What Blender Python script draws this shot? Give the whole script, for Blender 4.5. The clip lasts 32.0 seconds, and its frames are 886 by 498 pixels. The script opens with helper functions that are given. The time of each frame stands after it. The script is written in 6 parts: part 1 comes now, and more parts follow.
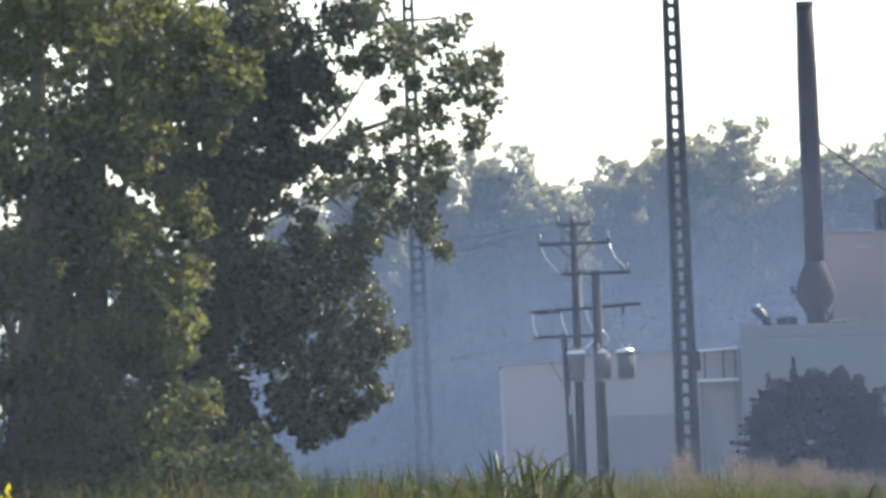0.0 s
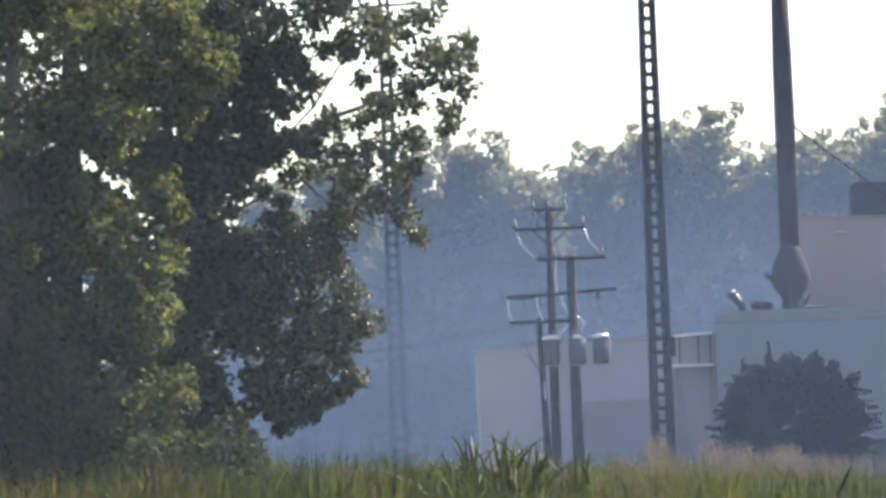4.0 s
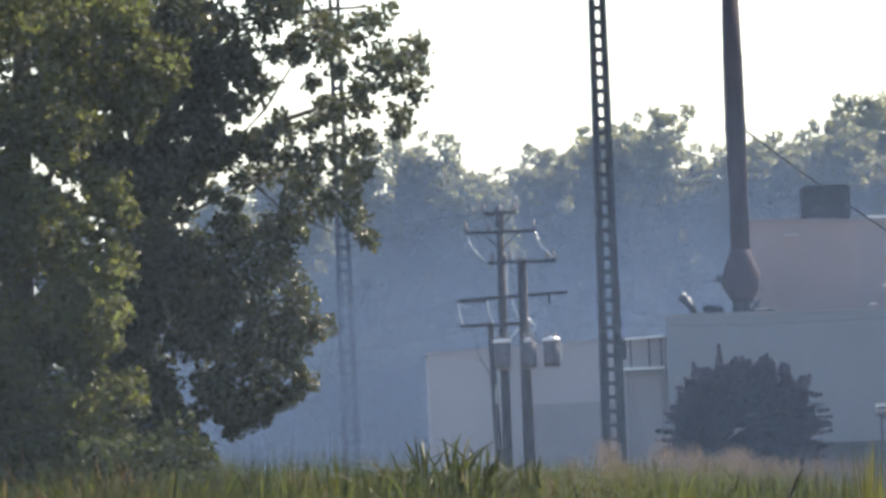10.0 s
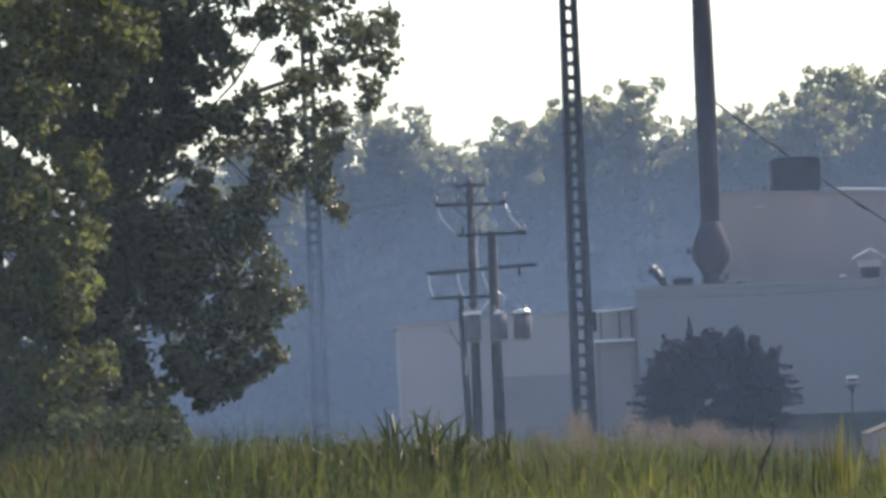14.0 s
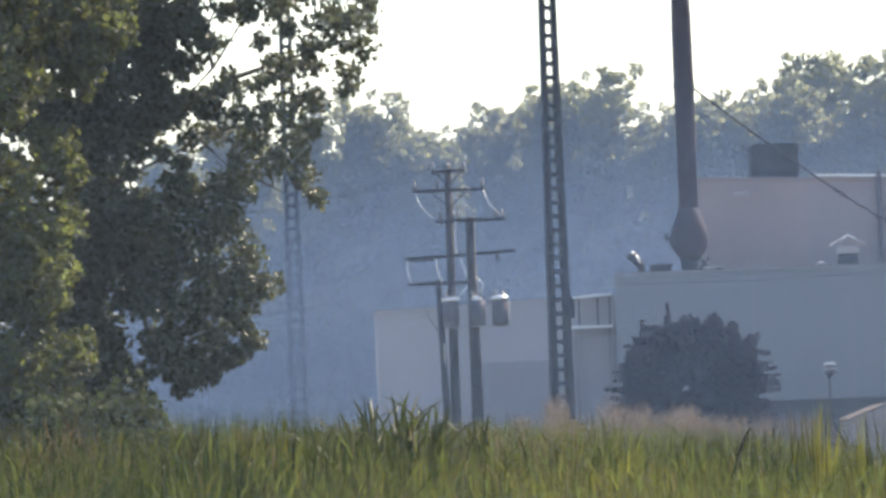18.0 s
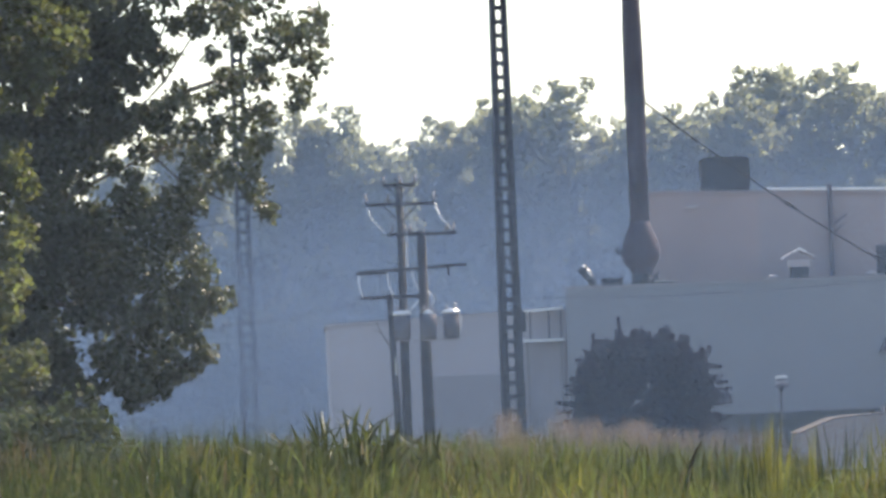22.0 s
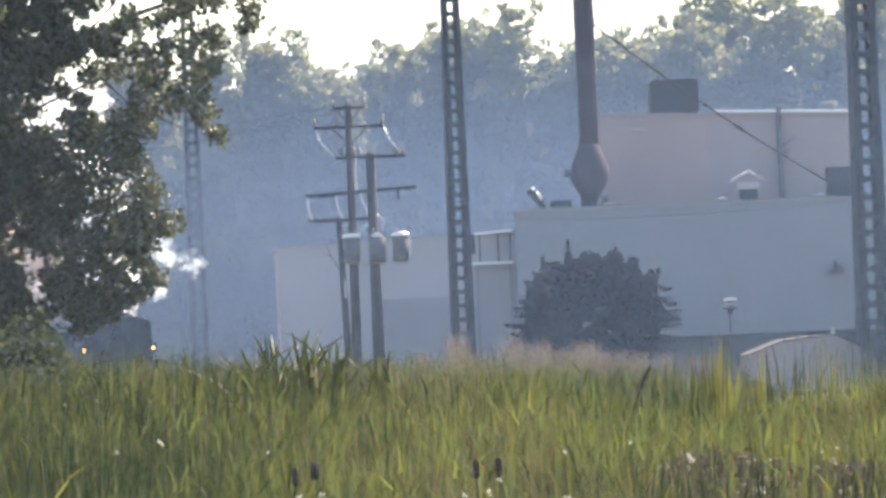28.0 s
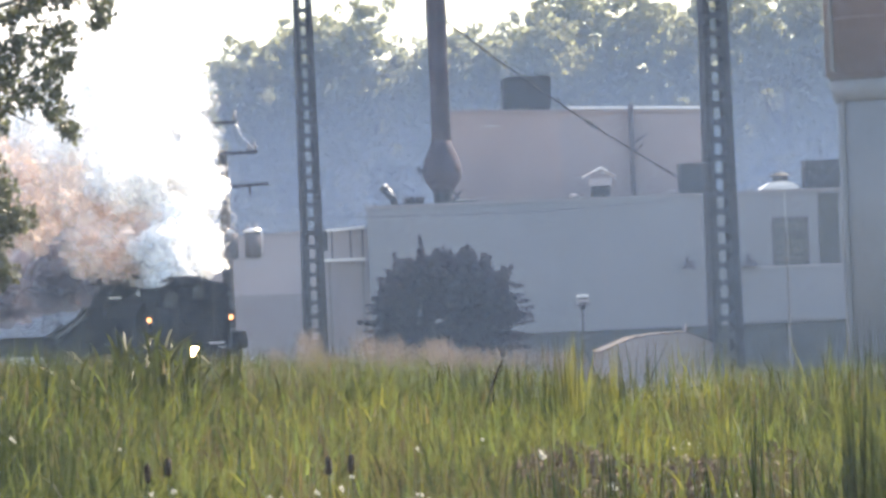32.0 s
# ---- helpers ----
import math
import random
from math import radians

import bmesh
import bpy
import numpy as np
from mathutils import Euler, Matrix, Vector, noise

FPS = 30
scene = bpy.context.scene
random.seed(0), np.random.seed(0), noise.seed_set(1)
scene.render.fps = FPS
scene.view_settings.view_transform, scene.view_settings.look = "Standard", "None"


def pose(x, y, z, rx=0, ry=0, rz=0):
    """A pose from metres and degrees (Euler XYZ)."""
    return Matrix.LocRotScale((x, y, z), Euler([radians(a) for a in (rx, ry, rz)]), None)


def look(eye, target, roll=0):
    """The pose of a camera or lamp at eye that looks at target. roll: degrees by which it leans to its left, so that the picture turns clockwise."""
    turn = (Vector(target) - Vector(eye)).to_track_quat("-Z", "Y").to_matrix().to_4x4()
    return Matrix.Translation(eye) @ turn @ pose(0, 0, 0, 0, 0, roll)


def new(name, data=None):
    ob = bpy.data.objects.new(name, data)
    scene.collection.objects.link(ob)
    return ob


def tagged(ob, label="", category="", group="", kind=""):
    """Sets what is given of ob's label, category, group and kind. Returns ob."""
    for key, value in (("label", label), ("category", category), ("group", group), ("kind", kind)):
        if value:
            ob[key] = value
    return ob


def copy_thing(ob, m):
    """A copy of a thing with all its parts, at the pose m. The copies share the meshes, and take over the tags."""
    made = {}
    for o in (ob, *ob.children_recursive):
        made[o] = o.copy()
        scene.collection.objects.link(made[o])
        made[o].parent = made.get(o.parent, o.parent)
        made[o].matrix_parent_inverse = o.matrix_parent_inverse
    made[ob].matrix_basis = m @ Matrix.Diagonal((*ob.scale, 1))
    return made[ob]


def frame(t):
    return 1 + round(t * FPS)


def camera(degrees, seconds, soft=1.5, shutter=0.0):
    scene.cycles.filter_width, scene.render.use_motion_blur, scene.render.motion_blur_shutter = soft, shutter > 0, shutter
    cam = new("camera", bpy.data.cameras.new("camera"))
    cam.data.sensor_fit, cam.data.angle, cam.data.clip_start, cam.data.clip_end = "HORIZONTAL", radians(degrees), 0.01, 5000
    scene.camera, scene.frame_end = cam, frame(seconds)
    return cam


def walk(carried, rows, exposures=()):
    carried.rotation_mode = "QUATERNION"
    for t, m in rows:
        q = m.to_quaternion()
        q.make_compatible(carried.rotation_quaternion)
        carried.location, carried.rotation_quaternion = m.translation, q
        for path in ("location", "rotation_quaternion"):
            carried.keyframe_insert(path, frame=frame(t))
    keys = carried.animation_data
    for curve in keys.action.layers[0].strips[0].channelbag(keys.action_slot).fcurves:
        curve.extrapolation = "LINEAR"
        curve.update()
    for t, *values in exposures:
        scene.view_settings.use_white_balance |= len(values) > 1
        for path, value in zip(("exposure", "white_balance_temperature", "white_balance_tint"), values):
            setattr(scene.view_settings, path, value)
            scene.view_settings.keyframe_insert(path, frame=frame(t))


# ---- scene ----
cam = camera(8.0, 32.0, soft=3.1)
EYE = 2.8
# seconds, yaw, pitch, lean: a long lens on a tripod that pans to the right
ROWS = [
    (0.0, 0.0000, 1.9004, -2.150),
    (0.5, -0.0285, 1.6487, -2.159),
    (1.0, -0.1420, 1.6819, -2.154),
    (1.5, -0.1530, 1.7031, -2.162),
    (2.0, -0.1551, 1.7186, -2.163),
    (2.5, -0.1405, 1.7049, -2.145),
    (3.0, -0.1660, 1.6943, -2.128),
    (3.5, -0.1808, 1.7727, -2.142),
    (5.5, -0.4288, 1.6331, -2.149),
    (6.0, -0.4712, 1.6052, -2.151),
    (6.5, -0.5218, 1.6981, -2.121),
    (7.0, -0.5784, 1.7090, -2.113),
    (7.5, -0.6029, 1.6814, -2.136),
    (8.0, -0.6455, 1.5991, -2.171),
    (8.5, -0.7265, 1.5283, -2.182),
    (9.0, -0.7121, 1.5694, -2.182),
    (9.5, -0.6922, 1.6170, -2.192),
    (10.0, -0.6656, 1.7716, -2.195),
    (10.5, -0.6033, 1.9006, -2.216),
    (11.0, -0.6115, 1.9396, -2.253),
    (11.5, -0.7161, 1.8985, -2.279),
    (12.0, -0.7353, 1.8723, -2.283),
    (12.5, -0.7646, 1.8953, -2.263),
    (13.0, -0.7915, 1.9080, -2.242),
    (13.5, -0.8533, 1.7728, -2.250),
    (14.0, -0.9257, 1.5115, -2.258),
    (14.5, -0.9990, 1.6998, -2.283),
    (15.0, -1.0605, 1.6426, -2.298),
    (15.5, -1.1956, 1.6078, -2.277),
    (17.5, -1.1593, 1.5839, -2.222),
    (18.0, -1.1182, 1.3775, -2.203),
    (18.5, -1.3293, 1.4293, -2.212),
    (19.0, -1.3839, 1.4619, -2.222),
    (19.5, -1.4232, 1.4543, -2.218),
    (20.0, -1.4515, 1.4540, -2.201),
    (20.5, -1.4982, 1.4416, -2.200),
    (21.0, -1.5049, 1.4068, -2.210),
    (21.5, -1.5483, 1.4294, -2.245),
    (22.0, -1.5635, 1.4845, -2.253),
    (22.5, -1.5979, 1.5714, -2.291),
    (23.0, -1.6321, 1.6388, -2.319),
    (23.5, -1.6909, 1.5713, -2.344),
    (24.0, -1.7130, 1.3307, -2.365),
    (24.5, -1.7118, 1.2443, -2.332),
    (25.0, -1.7218, 1.2134, -2.301),
    (25.5, -1.7262, 1.2309, -2.307),
    (27.5, -1.8099, 0.8733, -2.319),
    (28.0, -1.9940, 0.7685, -2.365),
    (28.5, -2.1245, 0.6455, -2.367),
    (29.0, -2.1429, 0.5571, -2.388),
    (29.5, -2.1968, 0.5171, -2.407),
    (30.0, -2.2868, 0.5859, -2.426),
    (30.5, -2.4720, 0.5309, -2.419),
    (31.0, -2.7371, 0.6298, -2.392),
    (31.5, -3.0829, 0.6467, -2.377),
    (32.0, -3.3268, 0.6830, -2.375),
]
walk(cam, [(t, pose(0, 0, EYE, 90 + pitch, 0, yaw) @ pose(0, 0, 0, 0, 0, lean)) for t, yaw, pitch, lean in ROWS],
     exposures=[(0, 1.27, 7250, 12), (7, 1.19, 7250, 12), (10, 1.10, 7250, 12), (13, 0.80, 7250, 12), (15, 0.96, 7250, 12), (19, 1.27, 7250, 12), (22, 1.21, 7250, 12), (23, 1.05, 7350, 12), (25.5, 1.41, 7450, 12), (28, 1.61, 7580, 12), (29, 1.75, 7650, 12), (30, 1.82, 7680, 12), (31, 1.84, 7700, 12), (32, 1.77, 7650, 12)])

# ---- sky and sun: hazy morning, sun high behind the place and to the right ----
SUN_AZ, SUN_EL = 42.0, 46.0
world = bpy.data.worlds.new("sky")
scene.world = world
world.use_nodes = True
wn = world.node_tree
sky = wn.nodes.new("ShaderNodeTexSky")
sky.sky_type, sky.sun_disc = "NISHITA", False
sky.sun_elevation, sky.sun_rotation = radians(SUN_EL), radians(SUN_AZ)
sky.dust_density, sky.air_density, sky.ozone_density = 0.9, 1.0, 2.5
wn.links.new(sky.outputs[0], wn.nodes["Background"].inputs[0])
wn.nodes["Background"].inputs[1].default_value = 0.15
lamp = bpy.data.lights.new("sun", "SUN")
lamp.energy, lamp.angle, lamp.color = 5.0, radians(0.6), (1.0, 0.93, 0.82)
sun = new("sun", lamp)
scene.cycles.transparent_max_bounces = 40
SUN_WAY = Vector((math.sin(radians(SUN_AZ)) * math.cos(radians(SUN_EL)), math.cos(radians(SUN_AZ)) * math.cos(radians(SUN_EL)), math.sin(radians(SUN_EL))))
sun.matrix_world = look(SUN_WAY * 300, (0, 0, 0))

# ---- materials ----
def material(name, color, rough=0.7, vary=0.25, size=3.0, bump=0.0, metal=0.0, glow=0.0, through_light=0.0, island=0.0, tint=None, pass_tint=(1.6, 1.6, 0.7), fine=25.0, spec=0.5):
    """A surface whose colour drifts at two scales; through_light: share of light that leaves pass; island: hue change from piece to piece."""
    m = bpy.data.materials.new(name)
    m.use_nodes = True
    nt, nodes = m.node_tree, m.node_tree.nodes
    b = nodes["Principled BSDF"]
    b.inputs["Roughness"].default_value, b.inputs["Metallic"].default_value = rough, metal
    b.inputs["Specular IOR Level"].default_value = spec
    co = nodes.new("ShaderNodeTexCoord")
    big, small = nodes.new("ShaderNodeTexNoise"), nodes.new("ShaderNodeTexNoise")
    big.inputs["Scale"].default_value, small.inputs["Scale"].default_value = size, fine
    big.inputs["Detail"].default_value, small.inputs["Detail"].default_value = 3, 2
    nt.links.new(co.outputs["Object"], big.inputs["Vector"])
    nt.links.new(co.outputs["Object"], small.inputs["Vector"])
    add = nodes.new("ShaderNodeMath")
    add.operation = "ADD"
    nt.links.new(big.outputs["Fac"], add.inputs[0])
    nt.links.new(small.outputs["Fac"], add.inputs[1])
    span = nodes.new("ShaderNodeMapRange")
    span.inputs["From Min"].default_value, span.inputs["From Max"].default_value = 0.65, 1.35
    nt.links.new(add.outputs[0], span.inputs["Value"])
    mix = nodes.new("ShaderNodeMix")
    mix.data_type = "RGBA"
    dark = tint or tuple(c * (1 - 1.6 * vary) for c in color)
    light = tuple(min(1.0, c * (1 + vary)) for c in color)
    mix.inputs["A"].default_value, mix.inputs["B"].default_value = (*dark, 1), (*light, 1)
    nt.links.new(span.outputs[0], mix.inputs["Factor"])
    colour = mix.outputs["Result"]
    if island:
        geo = nodes.new("ShaderNodeNewGeometry")
        hue = nodes.new("ShaderNodeHueSaturation")
        ramp = nodes.new("ShaderNodeMapRange")
        ramp.inputs["To Min"].default_value, ramp.inputs["To Max"].default_value = 1 - island, 1 + island
        turn = nodes.new("ShaderNodeMapRange")
        turn.inputs["To Min"].default_value, turn.inputs["To Max"].default_value = 0.5 - island * 0.07, 0.5 + island * 0.07
        nt.links.new(geo.outputs["Random Per Island"], ramp.inputs["Value"])
        nt.links.new(geo.outputs["Random Per Island"], turn.inputs["Value"])
        nt.links.new(ramp.outputs[0], hue.inputs["Value"])
        nt.links.new(turn.outputs[0], hue.inputs["Hue"])
        nt.links.new(colour, hue.inputs["Color"])
        colour = hue.outputs["Color"]
    nt.links.new(colour, b.inputs["Base Color"])
    if glow:
        b.inputs["Emission Color"].default_value, b.inputs["Emission Strength"].default_value = (*color, 1), glow
    if bump:
        bp = nodes.new("ShaderNodeBump")
        bp.inputs["Strength"].default_value, bp.inputs["Distance"].default_value = bump, 0.02
        nt.links.new(small.outputs["Fac"], bp.inputs["Height"])
        nt.links.new(bp.outputs[0], b.inputs["Normal"])
    if through_light:
        tr = nodes.new("ShaderNodeBsdfTranslucent")
        warm = nodes.new("ShaderNodeMix")
        warm.data_type, warm.blend_type = "RGBA", "MULTIPLY"
        warm.inputs["Factor"].default_value = 1
        warm.inputs["B"].default_value = (*pass_tint, 1)
        nt.links.new(colour, warm.inputs["A"])
        nt.links.new(warm.outputs["Result"], tr.inputs["Color"])
        sh = nodes.new("ShaderNodeMixShader")
        sh.inputs[0].default_value = through_light
        nt.links.new(b.outputs[0], sh.inputs[1])
        nt.links.new(tr.outputs[0], sh.inputs[2])
        nt.links.new(sh.outputs[0], nodes["Material Output"].inputs[0])
    return m


def vapour(name, color, cover, size, forward=0.5):
    """Thin scattering sheet or puff: part of the light goes straight through, the rest is scattered both ways."""
    m = bpy.data.materials.new(name)
    m.use_nodes = True
    nt, nodes = m.node_tree, m.node_tree.nodes
    nodes.remove(nodes["Principled BSDF"])
    clear, dif, tra = nodes.new("ShaderNodeBsdfTransparent"), nodes.new("ShaderNodeBsdfDiffuse"), nodes.new("ShaderNodeBsdfTranslucent")
    dif.inputs[0].default_value = tra.inputs[0].default_value = (*color, 1)
    both, out = nodes.new("ShaderNodeMixShader"), nodes.new("ShaderNodeMixShader")
    both.inputs[0].default_value = forward
    nt.links.new(dif.outputs[0], both.inputs[1])
    nt.links.new(tra.outputs[0], both.inputs[2])
    nt.links.new(clear.outputs[0], out.inputs[1])
    nt.links.new(both.outputs[0], out.inputs[2])
    nt.links.new(out.outputs[0], nodes["Material Output"].inputs[0])
    co = nodes.new("ShaderNodeTexCoord")
    n = nodes.new("ShaderNodeTexNoise")
    n.inputs["Scale"].default_value, n.inputs["Detail"].default_value = size, 4
    nt.links.new(co.outputs["Object"], n.inputs["Vector"])
    r = nodes.new("ShaderNodeMapRange")
    r.inputs["From Min"].default_value, r.inputs["From Max"].default_value = 0.34, 0.62
    r.inputs["To Min"].default_value, r.inputs["To Max"].default_value = cover * 0.1, min(1.0, cover * 1.5)
    nt.links.new(n.outputs["Fac"], r.inputs["Value"])
    nt.links.new(r.outputs[0], out.inputs[0])
    return m


M = {
    "ground": material("marsh_soil", (0.09, 0.085, 0.05), 0.95, 0.3, 0.3, 0.4),
    "ballast": material("ballast", (0.22, 0.20, 0.18), 0.9, 0.35, 1.5, 0.8),
    "rail": material("rail_steel", (0.28, 0.22, 0.18), 0.4, 0.2, 3, 0, 0.8),
    "reed": material("reed_blades", (0.093, 0.107, 0.046), 0.7, 0.3, 0.5, 0, 0, 0, 0.4, 0.4, pass_tint=(1.3, 1.32, 0.8), spec=0.12),
    # Dark reed copy: dark green tufts, and shade painted between the blades.
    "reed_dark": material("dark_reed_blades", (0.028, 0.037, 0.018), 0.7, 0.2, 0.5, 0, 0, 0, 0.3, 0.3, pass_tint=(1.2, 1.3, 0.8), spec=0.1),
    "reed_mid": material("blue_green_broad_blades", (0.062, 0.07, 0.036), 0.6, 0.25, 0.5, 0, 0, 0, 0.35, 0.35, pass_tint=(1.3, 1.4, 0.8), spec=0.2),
    # Yellow-green reed copy with sunlight put into its colour.
    "reed_gold": material("sun_tinted_reed_blades", (0.134, 0.138, 0.047), 0.7, 0.2, 0.5, 0, 0, 0, 0.4, 0.2, pass_tint=(1.35, 1.27, 0.75), spec=0.1),
    "reed_brown": material("brown_dry_blades", (0.13, 0.10, 0.065), 0.8, 0.3, 0.5, 0, 0, 0, 0.3, 0.35, pass_tint=(1.2, 1.1, 0.8), spec=0.15),
    "straw": material("dry_straw", (0.22, 0.18, 0.11), 0.95, 0.25, 1, 0, 0, 0, 0.3, 0.3, pass_tint=(1.1, 1.0, 0.9), spec=0.1),
    "plume": material("pink_grass_plumes", (0.19, 0.16, 0.135), 0.9, 0.2, 1, 0, 0, 0, 0.35, 0.25, pass_tint=(1.1, 1.0, 1.0)),
    "cattail": material("brown_cattail_felt", (0.035, 0.022, 0.014), 0.95, 0.3, 20, 0.5),
    "flower": material("white_petals", (0.55, 0.52, 0.46), 0.8, 0.08, 8, 0, 0, 0, 0.3, pass_tint=(1, 1, 1)),
    "yellow": material("yellow_leaves", (0.55, 0.45, 0.03), 0.5, 0.2, 8, 0, 0, 0, 0.5, 0.2),
    "leaf": material("poplar_leaves", (0.088, 0.096, 0.072), 0.45, 0.3, 0.5, 0, 0, 0, 0.32, 0.5, pass_tint=(1.4, 1.4, 0.85), spec=0.35),
    # Clump-size light and dark patches in the colour stand in for lit boughs.
    "near_leaf": material("maple_leaves", (0.085, 0.094, 0.051), 0.6, 0.42, 0.8, 0, 0, 0, 0.45, 0.45, pass_tint=(1.75, 1.75, 0.9), spec=0.25),
    "shrub_leaf": material("grey_green_shrub_leaves", (0.052, 0.059, 0.031), 0.7, 0.25, 0.8, 0, 0, 0, 0.35, 0.3, pass_tint=(1.1, 1.2, 0.8), spec=0.1),
    # Paler than real foliage: the bright hazy canopy is put into this colour.
    "wood_leaf": material("haze_pale_woodland_leaves", (0.24, 0.238, 0.158), 0.7, 0.25, 0.15, 0, 0, 0, 0.6, 0.2, pass_tint=(1.3, 1.34, 1.12), spec=0.2),
    # Dark leaf copy: the shade under the canopy is in its colour.
    "shade_leaf": material("shade_dark_undergrowth_leaves", (0.045, 0.052, 0.04), 0.8, 0.25, 0.15, 0, 0, 0, 0.25, 0.25, pass_tint=(1.2, 1.3, 0.8), spec=0.1),
    # Blue in this leaf colour stands in for the haze before the tree.
    "plum_leaf": material("haze_blued_plum_leaves", (0.032, 0.031, 0.05), 0.9, 0.1, 0.6, 0, 0, 0, 0.2, 0.12, pass_tint=(1.3, 1.2, 1.25), spec=0.08),
    # Darker copy of the plum leaf: crown shade and blue haze are in its colour.
    "plum_heart": material("shade_dark_inner_leaves", (0.017, 0.023, 0.042), 0.8, 0.15, 0.6, 0, 0, 0, 0.1, 0.2, pass_tint=(1, 1, 1.2), spec=0.1),
    "bark": material("grey_bark", (0.12, 0.10, 0.08), 0.9, 0.3, 2, 0.6),
    # Pole, mast and chimney tints hold part of the blue distance haze.
    "pole": material("creosoted_pole", (0.036, 0.033, 0.04), 0.9, 0.3, 1.5, 0.5),
    "steel": material("weathered_lattice_steel", (0.078, 0.082, 0.102), 0.85, 0.25, 1.2, 0.2, 0.0, spec=0.2),
    "chimney": material("rusty_chimney_steel", (0.062, 0.05, 0.065), 0.85, 0.3, 0.5, 0.2, spec=0.15),
    "lid": material("bright_aluminium_lid", (0.85, 0.84, 0.82), 0.3, 0.05, 2, 0, 0.9),
    "galv": material("galvanised_sheet", (0.55, 0.56, 0.58), 0.32, 0.15, 2, 0, 0.85),
    "wall_pale": material("pale_render", (0.43, 0.405, 0.44), 0.85, 0.1, 0.25, 0.2),
    "wall_white": material("white_painted_block", (0.262, 0.278, 0.315), 0.8, 0.08, 0.25, 0.2),
    "wall_pink": material("faded_pink_brick", (0.335, 0.272, 0.272), 0.85, 0.1, 0.3, 0.3),
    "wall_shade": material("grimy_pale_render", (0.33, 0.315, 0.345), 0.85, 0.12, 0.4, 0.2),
    "wall_grey": material("grey_pink_render", (0.29, 0.255, 0.268), 0.85, 0.1, 0.3, 0.2),
    "shed_roof": material("faded_shed_roofing", (0.15, 0.13, 0.13), 0.9, 0.25, 0.8, 0.3, spec=0.1),
    "shed": material("pinkish_shed_paint", (0.35, 0.28, 0.262), 0.85, 0.1, 0.6, 0.2),
    "plinth": material("dark_base_wall", (0.09, 0.095, 0.10), 0.9, 0.25, 0.6, 0.3),
    "trim": material("white_metal_coping", (0.85, 0.85, 0.84), 0.4, 0.08, 1.0),
    "roof": material("roof_felt", (0.2, 0.2, 0.2), 0.9, 0.2, 0.5, 0.2),
    # Blue in this grey stands in for haze before the roof units.
    "dark_metal": material("dark_grey_metal", (0.052, 0.06, 0.076), 0.75, 0.25, 1.5, 0.2, 0.0, spec=0.2),
    "glass": material("dim_window_glass", (0.10, 0.11, 0.12), 0.3, 0.2, 2),
    "can": material("grey_transformer_paint", (0.135, 0.13, 0.155), 0.8, 0.15, 2, 0.1, spec=0.2),
    "tank_white": material("white_tank_paint", (0.19, 0.187, 0.193), 0.6, 0.12, 0.4, 0.1),
    "tank_brown": material("red_brown_tank_paint", (0.15, 0.098, 0.092), 0.6, 0.2, 0.6, 0.2),
    "porcelain": material("glazed_insulator", (0.2, 0.18, 0.18), 0.15, 0.1, 5),
    "wire": material("aluminium_wire", (0.8, 0.8, 0.8), 0.35, 0.05, 2),
    "cable": material("black_cable", (0.05, 0.05, 0.055), 0.9, 0.1, 2, spec=0.1),
    "loco": material("sooty_black_steel", (0.019, 0.022, 0.031), 0.95, 0.5, 1.5, 0.3, 0.0, spec=0.03),
    "loco_grey": material("dusty_grey_steel", (0.06, 0.06, 0.065), 0.6, 0.25, 1.5, 0.2, 0.2),
    "coal": material("coal", (0.018, 0.017, 0.018), 0.8, 0.4, 3, 0.8, spec=0.1),
    "head_lamp": material("lit_headlamp_glass", (1.0, 0.72, 0.42), 0.2, 0.0, 3, glow=9),
    "marker_lamp": material("lit_amber_lens", (1.0, 0.42, 0.17), 0.2, 0.0, 3, glow=1.3),
    "feather": material("black_feathers", (0.015, 0.015, 0.018), 0.6, 0.3, 30),
    "husk": material("dry_seed_husks", (0.38, 0.32, 0.27), 0.9, 0.2, 6, 0, 0, 0, 0.3, 0.3, pass_tint=(1, 1, 1), spec=0.1),
    "debris": material("red_brown_litter", (0.15, 0.105, 0.082), 0.95, 0.25, 3, 0.4, 0, 0, 0, 0.15, spec=0.1),
    "steam": vapour("white_steam", (1.0, 1.0, 1.0), 0.36, 1.6, forward=0.78),
    "fringe": vapour("grey_white_steam_edge", (0.86, 0.9, 0.97), 0.13, 1.1, forward=0.5),
    "wisp": vapour("thin_blue_white_steam", (0.85, 0.93, 1.0), 0.2, 1.6, forward=0.6),
    "smoke": vapour("tan_coal_smoke", (1.0, 0.87, 0.78), 0.28, 1.2, forward=0.84),
    "soot": vapour("grey_soot_smoke", (0.3, 0.275, 0.33), 0.36, 1.2, forward=0.35),
}
# Haze veils: distance, cover, top, upright; the nearest mimics lens glare.
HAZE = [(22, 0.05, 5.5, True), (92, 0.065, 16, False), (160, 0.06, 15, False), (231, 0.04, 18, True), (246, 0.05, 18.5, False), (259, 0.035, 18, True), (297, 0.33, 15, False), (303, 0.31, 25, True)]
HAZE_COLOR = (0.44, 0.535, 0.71)


